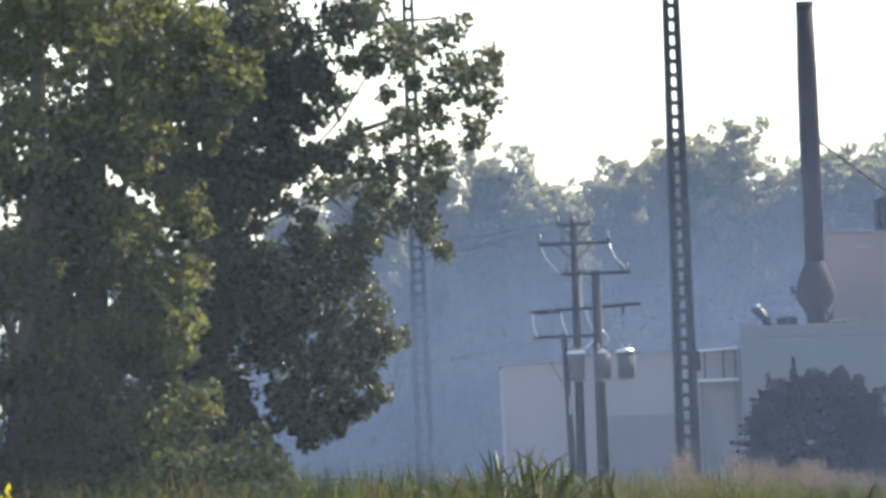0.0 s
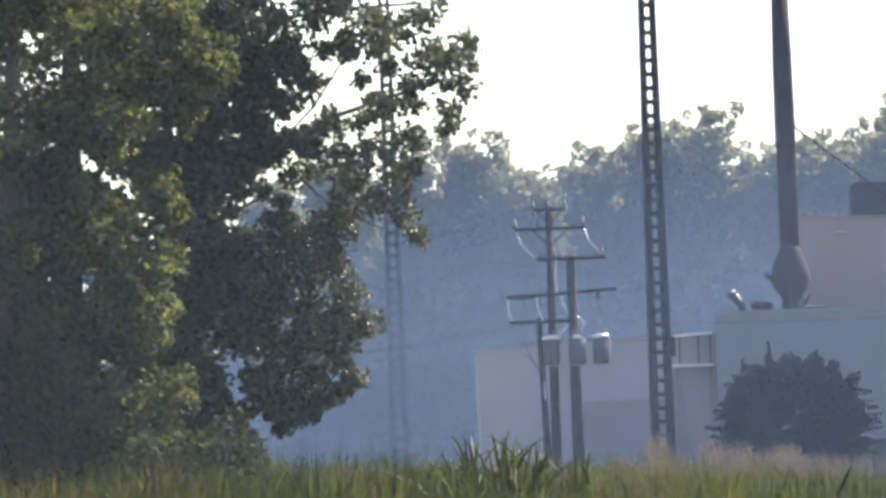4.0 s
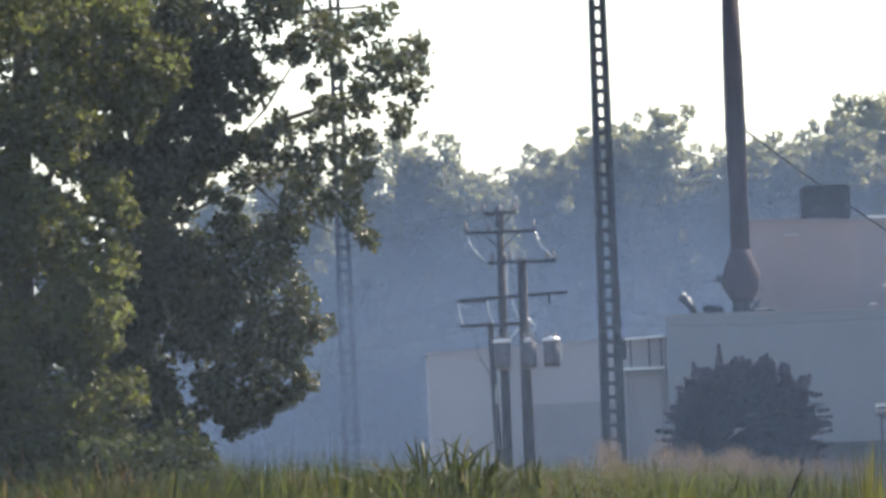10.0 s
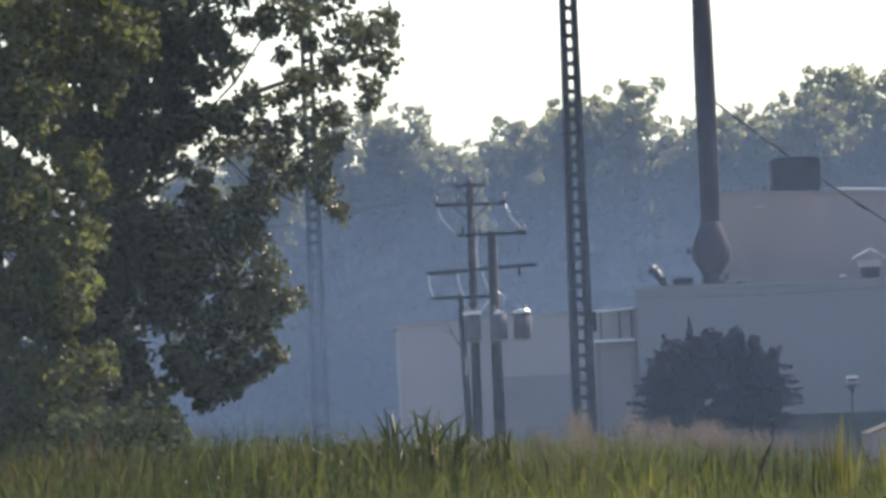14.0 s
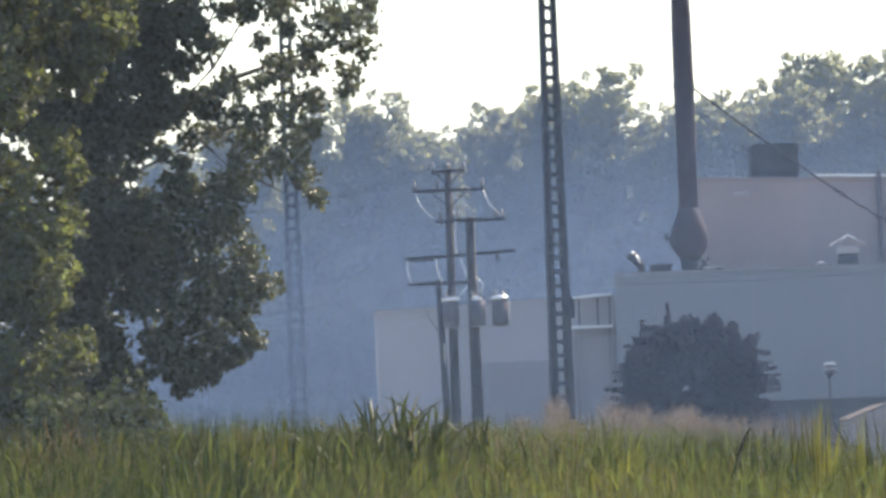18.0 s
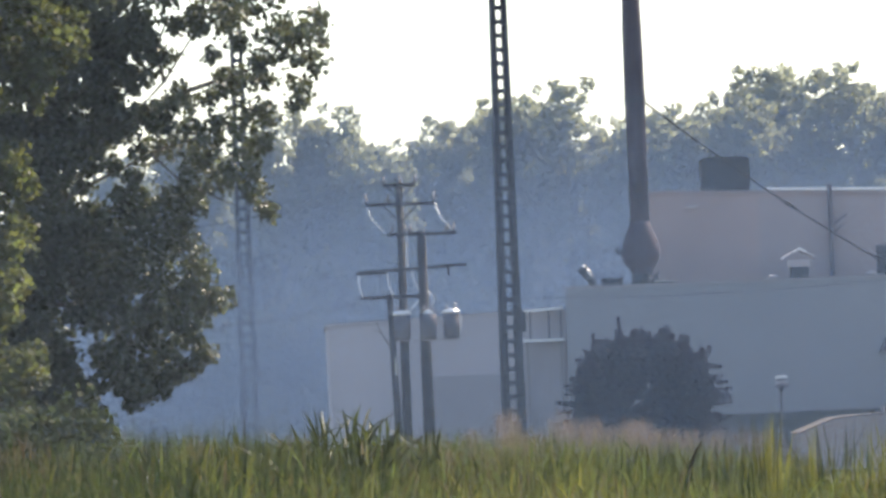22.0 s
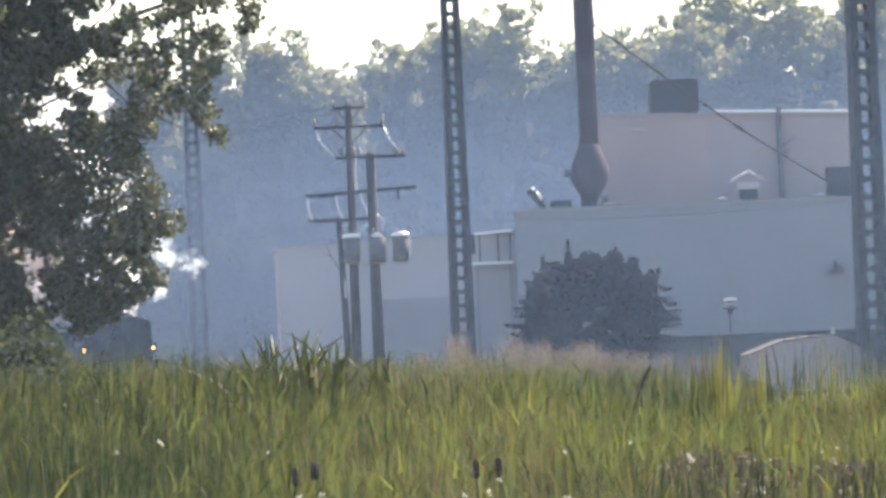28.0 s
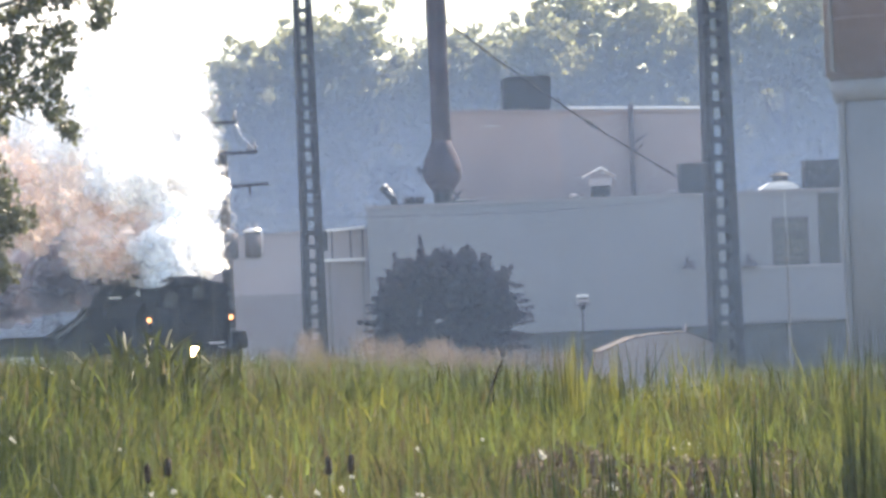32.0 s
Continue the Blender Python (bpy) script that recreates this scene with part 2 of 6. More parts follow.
# ---- mesh helpers ----
class Shape:
    """Collects vertices and faces of one mesh."""

    def __init__(self):
        self.v, self.f = [], []

    def box(self, x0, x1, y0, y1, z0, z1, m=None):
        n = len(self.v)
        pts = [(x, y, z) for z in (z0, z1) for y in (y0, y1) for x in (x0, x1)]
        self.v += [tuple(m @ Vector(p)) if m else p for p in pts]
        self.f += [tuple(n + i for i in q) for q in ((0, 2, 3, 1), (4, 5, 7, 6), (0, 1, 5, 4), (2, 6, 7, 3), (0, 4, 6, 2), (1, 3, 7, 5))]
        return self

    def bar(self, a, b, w, d=None):
        """A square bar from a to b."""
        a, b = Vector(a), Vector(b)
        m = Matrix.Translation(a) @ (b - a).to_track_quat("Z", "X").to_matrix().to_4x4()
        return self.box(-w / 2, w / 2, -(d or w) / 2, (d or w) / 2, 0, (b - a).length, m)

    def tube(self, pts, radii, sides=8, caps=True):
        pts = [Vector(p) for p in pts]
        n0 = len(self.v)
        for i, p in enumerate(pts):
            way = (pts[min(i + 1, len(pts) - 1)] - pts[max(i - 1, 0)]).normalized()
            u = way.orthogonal().normalized() if abs(way.z) < 0.99 else Vector((1, 0, 0))
            u = (u - way * u.dot(way)).normalized()
            w = way.cross(u)
            r = radii[i] if isinstance(radii, (list, tuple)) else radii
            for k in range(sides):
                a = 2 * math.pi * k / sides
                self.v.append(tuple(p + u * (r * math.cos(a)) + w * (r * math.sin(a))))
        for i in range(len(pts) - 1):
            for k in range(sides):
                a, b = n0 + i * sides + k, n0 + i * sides + (k + 1) % sides
                self.f.append((a, b, b + sides, a + sides))
        if caps:
            self.f.append(tuple(n0 + k for k in reversed(range(sides))))
            self.f.append(tuple(n0 + (len(pts) - 1) * sides + k for k in range(sides)))
        return self

    def prism(self, outline, y0, y1):
        """An outline of (x, z) drawn out along y."""
        n, k = len(self.v), len(outline)
        self.v += [(x, y0, z) for x, z in outline] + [(x, y1, z) for x, z in outline]
        self.f += [tuple(n + i for i in range(k)), tuple(n + k + i for i in reversed(range(k)))]
        self.f += [(n + i, n + k + i, n + k + (i + 1) % k, n + (i + 1) % k) for i in range(k)]
        return self

    def block(self, plan, z0, z1):
        """A plan of (x, y) drawn up from z0 to z1."""
        n, k = len(self.v), len(plan)
        self.v += [(x, y, z0) for x, y in plan] + [(x, y, z1) for x, y in plan]
        self.f += [tuple(n + i for i in reversed(range(k))), tuple(n + k + i for i in range(k))]
        self.f += [(n + i, n + (i + 1) % k, n + k + (i + 1) % k, n + k + i) for i in range(k)]
        return self

    def mesh(self, name, mat, smooth=False):
        me = bpy.data.meshes.new(name)
        me.from_pydata(self.v, [], self.f)
        me.materials.append(mat)
        bm = bmesh.new()
        bm.from_mesh(me)
        bmesh.ops.recalc_face_normals(bm, faces=bm.faces)
        bm.to_mesh(me)
        bm.free()
        if smooth:
            me.polygons.foreach_set("use_smooth", [True] * len(me.polygons))
        return me


def part(name, shape, mat, parent=None, label="", smooth=False, m=None):
    ob = new(name, shape.mesh(name, mat, smooth) if isinstance(shape, Shape) else shape)
    ob.parent = parent
    if m is not None:
        ob.matrix_basis = m
    if label:
        ob["label"] = label
    return ob


def thing(name, label, category, m=None, group="", kind=""):
    ob = new(name)
    ob.empty_display_size = 0.2
    if m is not None:
        ob.matrix_basis = m
    return tagged(ob, label, category, group, kind)


def pieces_mesh(name, points, tris, mat):
    """One mesh of many alike pieces: points (n, k, 3), tris the triangles of one piece."""
    n, k = points.shape[:2]
    tri = (np.arange(n)[:, None, None] * k + np.array(tris)[None]).reshape(-1, 3)
    me = bpy.data.meshes.new(name)
    me.vertices.add(n * k)
    me.vertices.foreach_set("co", points.reshape(-1).astype(np.float32))
    me.loops.add(tri.size)
    me.loops.foreach_set("vertex_index", tri.reshape(-1).astype(np.int32))
    me.polygons.add(len(tri))
    me.polygons.foreach_set("loop_start", (np.arange(len(tri)) * 3).astype(np.int32))
    me.update(calc_edges=True)
    me.materials.append(mat)
    return me


def blades(name, base, height, width, lean, mat, rng, segs=3, droop=0.35):
    """Grass blades that stand on base (n, 3), taper to a tip and bend over."""
    n = len(base)
    a = rng.uniform(0, 2 * np.pi, n)
    out = np.stack([np.cos(a), np.sin(a)], 1)
    face = rng.uniform(-0.9, 0.9, n)
    side = np.stack([np.cos(face), np.sin(face)], 1)
    tilt = np.abs(rng.normal(0, lean, n))
    pts = np.zeros((n, 2 * segs + 1, 3))
    for i in range(segs + 1):
        s = i / segs
        reach = height * (tilt * s + droop * tilt * s ** 3 * 2)
        mid = base + np.concatenate([out * reach[:, None], (height * (s - 0.25 * tilt * s ** 2))[:, None]], 1)
        w = width * (1 - 0.55 * s) / 2
        if i < segs:
            pts[:, 2 * i] = mid - np.concatenate([side * w[:, None], np.zeros((n, 1))], 1)
            pts[:, 2 * i + 1] = mid + np.concatenate([side * w[:, None], np.zeros((n, 1))], 1)
        else:
            pts[:, 2 * segs] = mid
    tris = []
    for i in range(segs - 1):
        tris += [(2 * i, 2 * i + 1, 2 * i + 3), (2 * i, 2 * i + 3, 2 * i + 2)]
    tris.append((2 * segs - 2, 2 * segs - 1, 2 * segs))
    return pieces_mesh(name, pts, tris, mat)


def leaves(name, centres, size, mat, rng, hang=0.5):
    """Leaves as small folded rhombs at centres (n, 3)."""
    n = len(centres)
    d = rng.normal(0, 1, (n, 3))
    d[:, 2] -= hang
    d /= np.linalg.norm(d, axis=1)[:, None]
    e = np.cross(d, rng.normal(0, 1, (n, 3)))
    e /= np.linalg.norm(e, axis=1)[:, None]
    up = np.cross(d, e)
    s = (size * rng.uniform(0.65, 1.3, n))[:, None]
    pts = np.stack([centres - d * s * 0.5, centres + e * s * 0.42 + up * s * 0.12 - d * s * 0.08, centres + d * s * 0.55, centres - e * s * 0.42 + up * s * 0.12 - d * s * 0.08], 1)
    return pieces_mesh(name, pts, [(0, 1, 2), (0, 2, 3)], mat)


def in_clumps(clumps, per_area, rng, shell=0.55):
    """Points in ball-like clumps (x, y, z, r), denser towards their outside."""
    out = []
    for x, y, z, r in clumps:
        n = max(8, int(per_area * r * r))
        d = rng.normal(0, 1, (n, 3))
        d /= np.linalg.norm(d, axis=1)[:, None]
        rad = r * rng.uniform(shell ** 3, 1.0, n) ** (1 / 3) * rng.uniform(0.75, 1.12, n)
        out.append(np.array((x, y, z)) + d * rad[:, None] * np.array((1, 1, 0.85)))
    return np.concatenate(out)


# ---- ground, track, mist ----
rng = np.random.default_rng(7)


def track_x(y):
    return 3.9 + (219.8 - y) * 0.2012


def rail_z(y):
    return 0.78 + (219.8 - y) * 0.0156 if y > 219.8 else 0.78 - 0.4 * min(1.0, (219.8 - y) / 40)


def further(ob, k):
    """Sets a thing back along the line of sight: k times as far and as large."""
    ob.matrix_basis = Matrix.Translation((0, 0, EYE)) @ Matrix.Scale(k, 4) @ Matrix.Translation((0, 0, -EYE)) @ ob.matrix_basis
    return ob


def make_ground():
    s, n = Shape(), 60
    for j in range(n + 1):
        for i in range(n + 1):
            x, y = -1500 + 3000 * i / n, -700 + 3200 * j / n
            s.v.append((x, y, 0.0))
    for j in range(n):
        for i in range(n):
            a = j * (n + 1) + i
            s.f.append((a, a + 1, a + n + 2, a + n + 1))
    tagged(part("ground", s, M["ground"]), "flat marshy ground under reeds and grass", "ground", kind="structure")


def make_track():
    bed = thing("railway_track", "single railway track on a low stone ballast bank", "railway track", kind="structure")
    s = Shape()
    ys = [120 + 20 * i for i in range(25)]
    for y in ys:
        x, z = track_x(y), max(0.05, rail_z(y) - 0.17)
        for dx, zz in ((-3.4, -0.3), (-1.7, z), (1.7, z), (3.4, -0.3)):
            s.v.append((x + dx, y, zz))
    for i in range(len(ys) - 1):
        for k in range(3):
            a = 4 * i + k
            s.f.append((a, a + 1, a + 5, a + 4))
    part("ballast_bank", s, M["ballast"], bed)
    for side in (-0.75, 0.75):
        r = Shape()
        for y0, y1 in zip(ys, ys[1:]):
            r.bar((track_x(y0) + side, y0, max(0.22, rail_z(y0)) - 0.07), (track_x(y1) + side, y1, max(0.22, rail_z(y1)) - 0.07), 0.07, 0.14)
        part("rail", r, M["rail"], bed)


def make_haze():
    """Veils of fine opaque tinted strips that stand in for haze over the marsh, the works and the wood;
    the nearest stands in for lens glare. Unevenly spaced, upright or lying; the strips thin out towards the top."""
    r = np.random.default_rng(77)
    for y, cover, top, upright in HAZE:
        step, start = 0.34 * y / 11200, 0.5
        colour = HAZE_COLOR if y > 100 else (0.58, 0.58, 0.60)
        mat = material("haze_strips", colour, 1.0, 0.0, 0.1, spec=0.0)
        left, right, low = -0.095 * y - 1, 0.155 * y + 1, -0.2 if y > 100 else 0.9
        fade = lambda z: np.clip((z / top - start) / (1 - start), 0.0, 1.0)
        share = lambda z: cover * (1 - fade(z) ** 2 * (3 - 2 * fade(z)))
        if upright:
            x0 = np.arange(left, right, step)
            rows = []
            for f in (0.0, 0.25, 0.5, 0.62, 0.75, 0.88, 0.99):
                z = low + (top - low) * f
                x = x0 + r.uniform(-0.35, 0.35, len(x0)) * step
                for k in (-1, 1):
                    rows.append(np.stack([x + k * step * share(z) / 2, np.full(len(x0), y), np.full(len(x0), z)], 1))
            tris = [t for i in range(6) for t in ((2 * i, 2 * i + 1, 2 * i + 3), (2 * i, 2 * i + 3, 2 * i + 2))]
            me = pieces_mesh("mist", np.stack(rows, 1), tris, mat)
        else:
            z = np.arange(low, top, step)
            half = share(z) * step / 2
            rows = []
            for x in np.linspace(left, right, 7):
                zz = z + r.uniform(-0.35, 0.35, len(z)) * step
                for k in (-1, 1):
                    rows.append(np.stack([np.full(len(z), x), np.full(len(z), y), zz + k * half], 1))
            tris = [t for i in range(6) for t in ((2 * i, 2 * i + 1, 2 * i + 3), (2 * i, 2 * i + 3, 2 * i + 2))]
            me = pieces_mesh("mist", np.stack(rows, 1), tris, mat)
        tagged(part("mist", me, None), "veil of fine tinted strips that stands in for haze", "mist", kind="stuff")


# ---- buildings ----
def make_low_building():
    b = thing("low_building", "low pale flat-roofed industrial building with dark base", "building")
    s = Shape()
    s.prism([(2.3, 4.1), (12.5, 4.1), (12.5, 6.96), (2.3, 6.6)], 265, 280)
    part("wall", s, M["wall_pale"], b)
    part("base_wall", Shape().box(2.32, 12.5, 265.02, 279.9, 0, 4.1), M["wall_pale"], b)
    part("dark_panel", Shape().box(6.5, 10.4, 264.97, 265.06, 0.5, 4.35), M["wall_shade"], b, "darker lower wall panel")
    part("coping", Shape().prism([(2.22, 6.6), (12.15, 6.95), (12.15, 7.03), (2.22, 6.68)], 264.9, 280), M["wall_pale"], b, "pale metal coping")
    part("roof", Shape().prism([(2.3, 6.69), (12.1, 7.04), (12.1, 7.07), (2.3, 6.72)], 265.2, 279.8), M["roof"], b)
    # loading canopy with posts
    c = thing("loading_canopy", "white metal canopy and rail in front of the low building", "canopy")
    part("canopy_roof", Shape().prism([(10.5, 6.86), (12.1, 6.95), (12.1, 7.06), (10.5, 6.97)], 264.0, 264.85), M["trim"], c)
    part("platform", Shape().box(10.4, 12.1, 264.0, 264.85, 5.62, 5.74), M["trim"], c)
    for x in (10.72, 11.5, 12.0):
        part("post", Shape().box(x - 0.04, x + 0.04, 264.02, 264.1, 5.74, 6.9), M["can"], c)
    for x in (10.6, 12.0):
        part("leg", Shape().box(x - 0.06, x + 0.06, 264.7, 264.82, 0, 5.62), M["wall_shade"], c)


def make_main_building():
    b = thing("factory_hall", "long white flat-roofed factory hall with dark base wall", "building")
    part("wall", Shape().block([(12.15, 262), (44, 262), (44, 290), (13.5, 290)], 2.3, 7.72), M["wall_white"], b)
    part("base_wall", Shape().block([(12.2, 262.08), (44, 262.08), (44, 289.9), (13.55, 289.9)], 0, 2.3), M["plinth"], b, "dark base wall")
    part("lower_wall", Shape().box(27.5, 44, 261.85, 262.0, 2.4, 4.6), M["wall_white"], b)
    part("ledge", Shape().box(27.45, 44, 261.8, 262.0, 4.6, 4.66), M["wall_pale"], b)
    part("coping", Shape().block([(12.1, 261.93), (44.05, 261.93), (44.05, 290), (13.45, 290)], 7.72, 7.82), M["wall_shade"], b, "pale metal coping")
    part("roof", Shape().block([(12.4, 262.3), (43.8, 262.3), (43.8, 289.7), (13.8, 289.7)], 7.82, 7.85), M["roof"], b)
    for x in (13.9, 17.9, 21.9, 25.9):
        part("wall_seam", Shape().box(x - 0.03, x + 0.03, 261.985, 262.0, 2.3, 7.7), M["wall_shade"], b, "faint upright panel joint")
    w = part("window", Shape().box(29.0, 30.4, 261.97, 262.05, 4.66, 6.6), M["glass"], b, "dim shuttered window")
    part("window_frame", Shape().box(28.94, 30.46, 261.94, 261.99, 6.6, 6.68).box(28.94, 29.0, 261.94, 261.99, 4.66, 6.6).box(30.4, 30.46, 261.94, 261.99, 4.66, 6.6), M["can"], w)
    for z in (4.95, 5.3, 5.65, 6.0, 6.35):
        part("slat", Shape().box(29.02, 30.38, 261.93, 261.97, z - 0.05, z + 0.03), M["roof"], w)
    part("door", Shape().box(30.9, 31.75, 261.95, 262.02, 4.66, 7.6), M["plinth"], b, "tall grey louvred door")
    for x in (25.35, 27.9):
        lamp_ = part("wall_lamp", Shape().prism([(x - 0.3, 4.68), (x + 0.34, 4.68), (x + 0.3, 4.86), (x + 0.1, 5.02), (x - 0.1, 5.02)], 261.45, 261.95), M["can"], b, "grey wall lamp housing")
        part("bracket", Shape().box(x - 0.04, x + 0.04, 261.85, 262.0, 4.9, 5.2), M["dark_metal"], lamp_)
    # upper storey
    u = thing("upper_storey", "faded pink upper storey rising behind the factory roof", "building")
    part("wall", Shape().prism([(16.05, 7.86), (27.6, 7.86), (27.6, 11.6), (17.0, 12.0), (16.05, 11.96)], 275, 280), M["wall_pink"], u)
    part("coping", Shape().prism([(16.0, 11.96), (17.0, 12.0), (27.7, 11.6), (27.7, 11.7), (17.0, 12.1), (16.0, 12.06)], 274.85, 280.1), M["wall_grey"], u, "plain grey coping")
    # White strip: sunlight on the right end of the coping, put into colour.
    part("flashing", Shape().prism([(21.6, 11.97), (27.72, 11.74), (27.72, 11.84), (21.6, 12.06)], 274.78, 275.4), M["trim"], u, "bright flashing strip that paints the sunlit coping edge")
    part("wall_panel", Shape().box(21.3, 27.6, 274.96, 275.0, 7.86, 11.6), M["wall_grey"], u, "greyer rendered bay")
    part("downpipe", Shape().tube([(24.4, 274.8, 7.9), (24.4, 274.8, 12.1)], 0.11, 8), M["can"], u)
    part("pipe_stay", Shape().bar((24.4, 274.8, 10.3), (25.1, 274.7, 10.75), 0.09).bar((24.4, 274.8, 9.9), (24.9, 274.7, 10.3), 0.07), M["can"], u)
    part("wall_lamp", Shape().box(18.05, 18.65, 274.6, 274.95, 11.3, 11.38), M["wall_pale"], u)


def make_roof_things():
    a = thing("rooftop_unit", "dark box-shaped rooftop ventilation unit", "roof unit")
    part("casing", Shape().box(18.91, 21.0, 275.4, 277.2, 12.05, 13.35), M["dark_metal"], a)
    part("lid", Shape().prism([(18.86, 13.35), (21.05, 13.35), (20.8, 13.47), (19.1, 13.47)], 275.2, 277.3), M["dark_metal"], a)
    for x in (19.1, 20.8):
        part("foot", Shape().box(x - 0.1, x + 0.1, 275.5, 277.1, 11.7, 12.05), M["dark_metal"], a)
    v = thing("roof_vent", "small roof vent with pitched pale cap", "roof vent")
    part("housing", Shape().box(21.67, 22.4, 263.6, 264.4, 7.85, 8.32), M["dark_metal"], v)
    part("collar", Shape().box(21.6, 22.47, 263.5, 264.5, 8.32, 8.62), M["wall_pale"], v)
    part("cap", Shape().prism([(21.35, 8.66), (22.02, 9.0), (22.68, 8.66), (22.68, 8.74), (22.02, 9.1), (21.35, 8.74)], 263.3, 264.7), M["wall_pale"], v, "pale pitched cap")
    # White bars at the apex paint the sunlight on the cap.
    part("ridge", Shape().bar((21.75, 263.28, 8.93), (22.02, 263.28, 9.08), 0.07).bar((22.02, 263.28, 9.08), (22.3, 263.28, 8.93), 0.07), M["trim"], v, "white ridge strip that paints light on the cap")
    c = thing("roof_cabinet", "grey rooftop equipment cabinet", "roof unit")
    part("casing", Shape().box(25.35, 26.5, 263.5, 264.6, 7.84, 9.1), M["dark_metal"], c)
    d = thing("roof_hood", "low white curved roof hood with dark cowl", "roof vent")
    part("hood", Shape().prism([(28.6, 7.86), (30.3, 7.86), (30.1, 8.08), (29.6, 8.22), (29.1, 8.16)], 263, 264.5), M["trim"], d)
    part("cowl", Shape().tube([(29.55, 263.6, 8.1), (29.55, 263.6, 8.42)], [0.3, 0.34], 12).tube([(29.55, 263.6, 8.42), (29.55, 263.6, 8.62)], [0.5, 0.06], 12), M["dark_metal"], d)
    e = thing("roof_fan_box", "dark square fan housing on the roof edge", "roof unit")
    part("casing", Shape().box(30.95, 32.6, 266.5, 268, 7.85, 9.1), M["dark_metal"], e)
    h = thing("bent_vent_pipe", "short dark bent vent pipe with a painted highlight", "vent pipe")
    part("pipe", Shape().tube([(13.35, 262.6, 7.8), (13.28, 262.6, 8.1), (13.05, 262.6, 8.4), (12.88, 262.5, 8.58)], [0.16, 0.17, 0.2, 0.22], 12), M["dark_metal"], h, smooth=True)
    # Thin white tube along the pipe paints its highlight.
    part("cowl", Shape().tube([(13.3, 262.45, 8.2), (13.16, 262.42, 8.46), (12.98, 262.4, 8.66), (12.9, 262.4, 8.7)], [0.03, 0.07, 0.07, 0.03], 8), M["trim"], h, "white strip that paints the pipe's highlight", smooth=True)
    k = thing("roof_hatch", "low dark metal roof hatch near the chimney", "roof hatch", group="roof hatches")
    part("curb", Shape().box(13.75, 14.55, 262.5, 263.4, 7.84, 8.04), M["dark_metal"], k)
    part("lid", Shape().prism([(13.68, 8.04), (14.62, 8.04), (14.58, 8.12), (13.95, 8.17), (13.72, 8.12)], 262.4, 263.5), M["dark_metal"], k)
    for x, w in ((15.95, 0.3), (16.25, 0.22), (16.6, 0.16)):
        k = thing("scrap_piece", "bent scrap of metal lying on the roof edge", "scrap", group="scrap on the roof")
        part("sheet", Shape().prism([(x - w, 7.84), (x + w, 7.84), (x + w * 0.8, 7.92), (x + w * 0.1, 7.84 + w * 0.7), (x - w * 0.6, 7.95)], 262.5, 263.0), M["dark_metal"], k)
        # Bright bar added to stand in for the glint on the dark scrap.
        part("glint_edge", Shape().bar((x - w * 0.3, 262.45, 7.94), (x + w * 0.7, 262.45, 7.93), 0.05), M["galv"], k)
    for x in (20.85, 24.95):
        k = thing("roof_dome", "low pale domed roof light", "roof light", group="roof domes")
        part("curb", Shape().box(x - 0.26, x + 0.26, 262.7, 263.2, 7.84, 7.9), M["roof"], k)
        part("dome", Shape().tube([(x, 262.95, 7.9), (x, 262.95, 7.97), (x, 262.95, 8.02)], [0.24, 0.19, 0.05], 14), M["wall_shade"], k, smooth=True)
    # chimney
    c = thing("chimney", "tall slender rusty steel chimney with bulging damper housing", "chimney")
    X, Y = 15.4, 263.2
    part("flue", Shape().tube([(X + 0.02, Y, 10.3), (X + 0.02, Y, 13.0), (X + 0.01, Y, 15.5), (X, Y, 18.0), (X, Y, 21.1)], [0.40, 0.40, 0.425, 0.41, 0.35], 24), M["chimney"], c, smooth=True)
    part("rim", Shape().tube([(X, Y, 21.08), (X, Y, 21.26)], [0.37, 0.37], 24), M["dark_metal"], c)
    part("housing", Shape().tube([(X, Y, 8.3), (X, Y, 8.45), (X, Y, 8.75), (X, Y, 9.05), (X, Y, 9.35), (X, Y, 9.8), (X, Y, 10.2), (X, Y, 10.45)], [0.40, 0.5, 0.72, 0.82, 0.8, 0.66, 0.48, 0.42], 14), M["chimney"], c, "bulging rusty damper housing", smooth=True)
    part("damper_arm", Shape().bar((X - 1.02, Y - 0.3, 9.2), (X - 0.6, Y - 0.3, 9.22), 0.16).box(X - 1.05, X - 0.9, Y - 0.4, Y - 0.2, 9.1, 9.42), M["dark_metal"], c)
    part("neck", Shape().tube([(X - 0.02, Y, 7.84), (X - 0.02, Y, 8.35)], 0.38, 16), M["dark_metal"], c)
    part("brace", Shape().bar((X + 0.1, Y - 0.45, 8.6), (X + 0.75, Y - 0.45, 7.9), 0.09).bar((X + 0.35, Y - 0.45, 7.9), (X + 0.75, Y - 0.45, 8.35), 0.07), M["dark_metal"], c)
    part("guy_ring", Shape().tube([(X + 0.01, Y, 15.44), (X + 0.01, Y, 15.6)], 0.46, 20), M["dark_metal"], c)
    for z in (12.05, 18.4):
        part("joint_band", Shape().tube([(X + 0.01, Y, z), (X + 0.01, Y, z + 0.09)], 0.425, 20), M["chimney"], c)
    pts = [(15.7 + (25.4 - 15.7) * i / 10, Y + 0.08 * i, 15.5 + (8.5 - 15.5) * i / 10 - 0.25 * (1 - (i / 5 - 1) ** 2)) for i in range(11)]
    part("cable_splice", Shape().tube([tuple(pts[6]), (0.5 * (pts[6][0] + pts[7][0]), pts[6][1] + 0.04, 0.5 * (pts[6][2] + pts[7][2]))], 0.075, 8), M["cable"], c)
    part("guy_cable", Shape().tube(pts, 0.042, 6), M["cable"], c, "sagging dark guy cable")


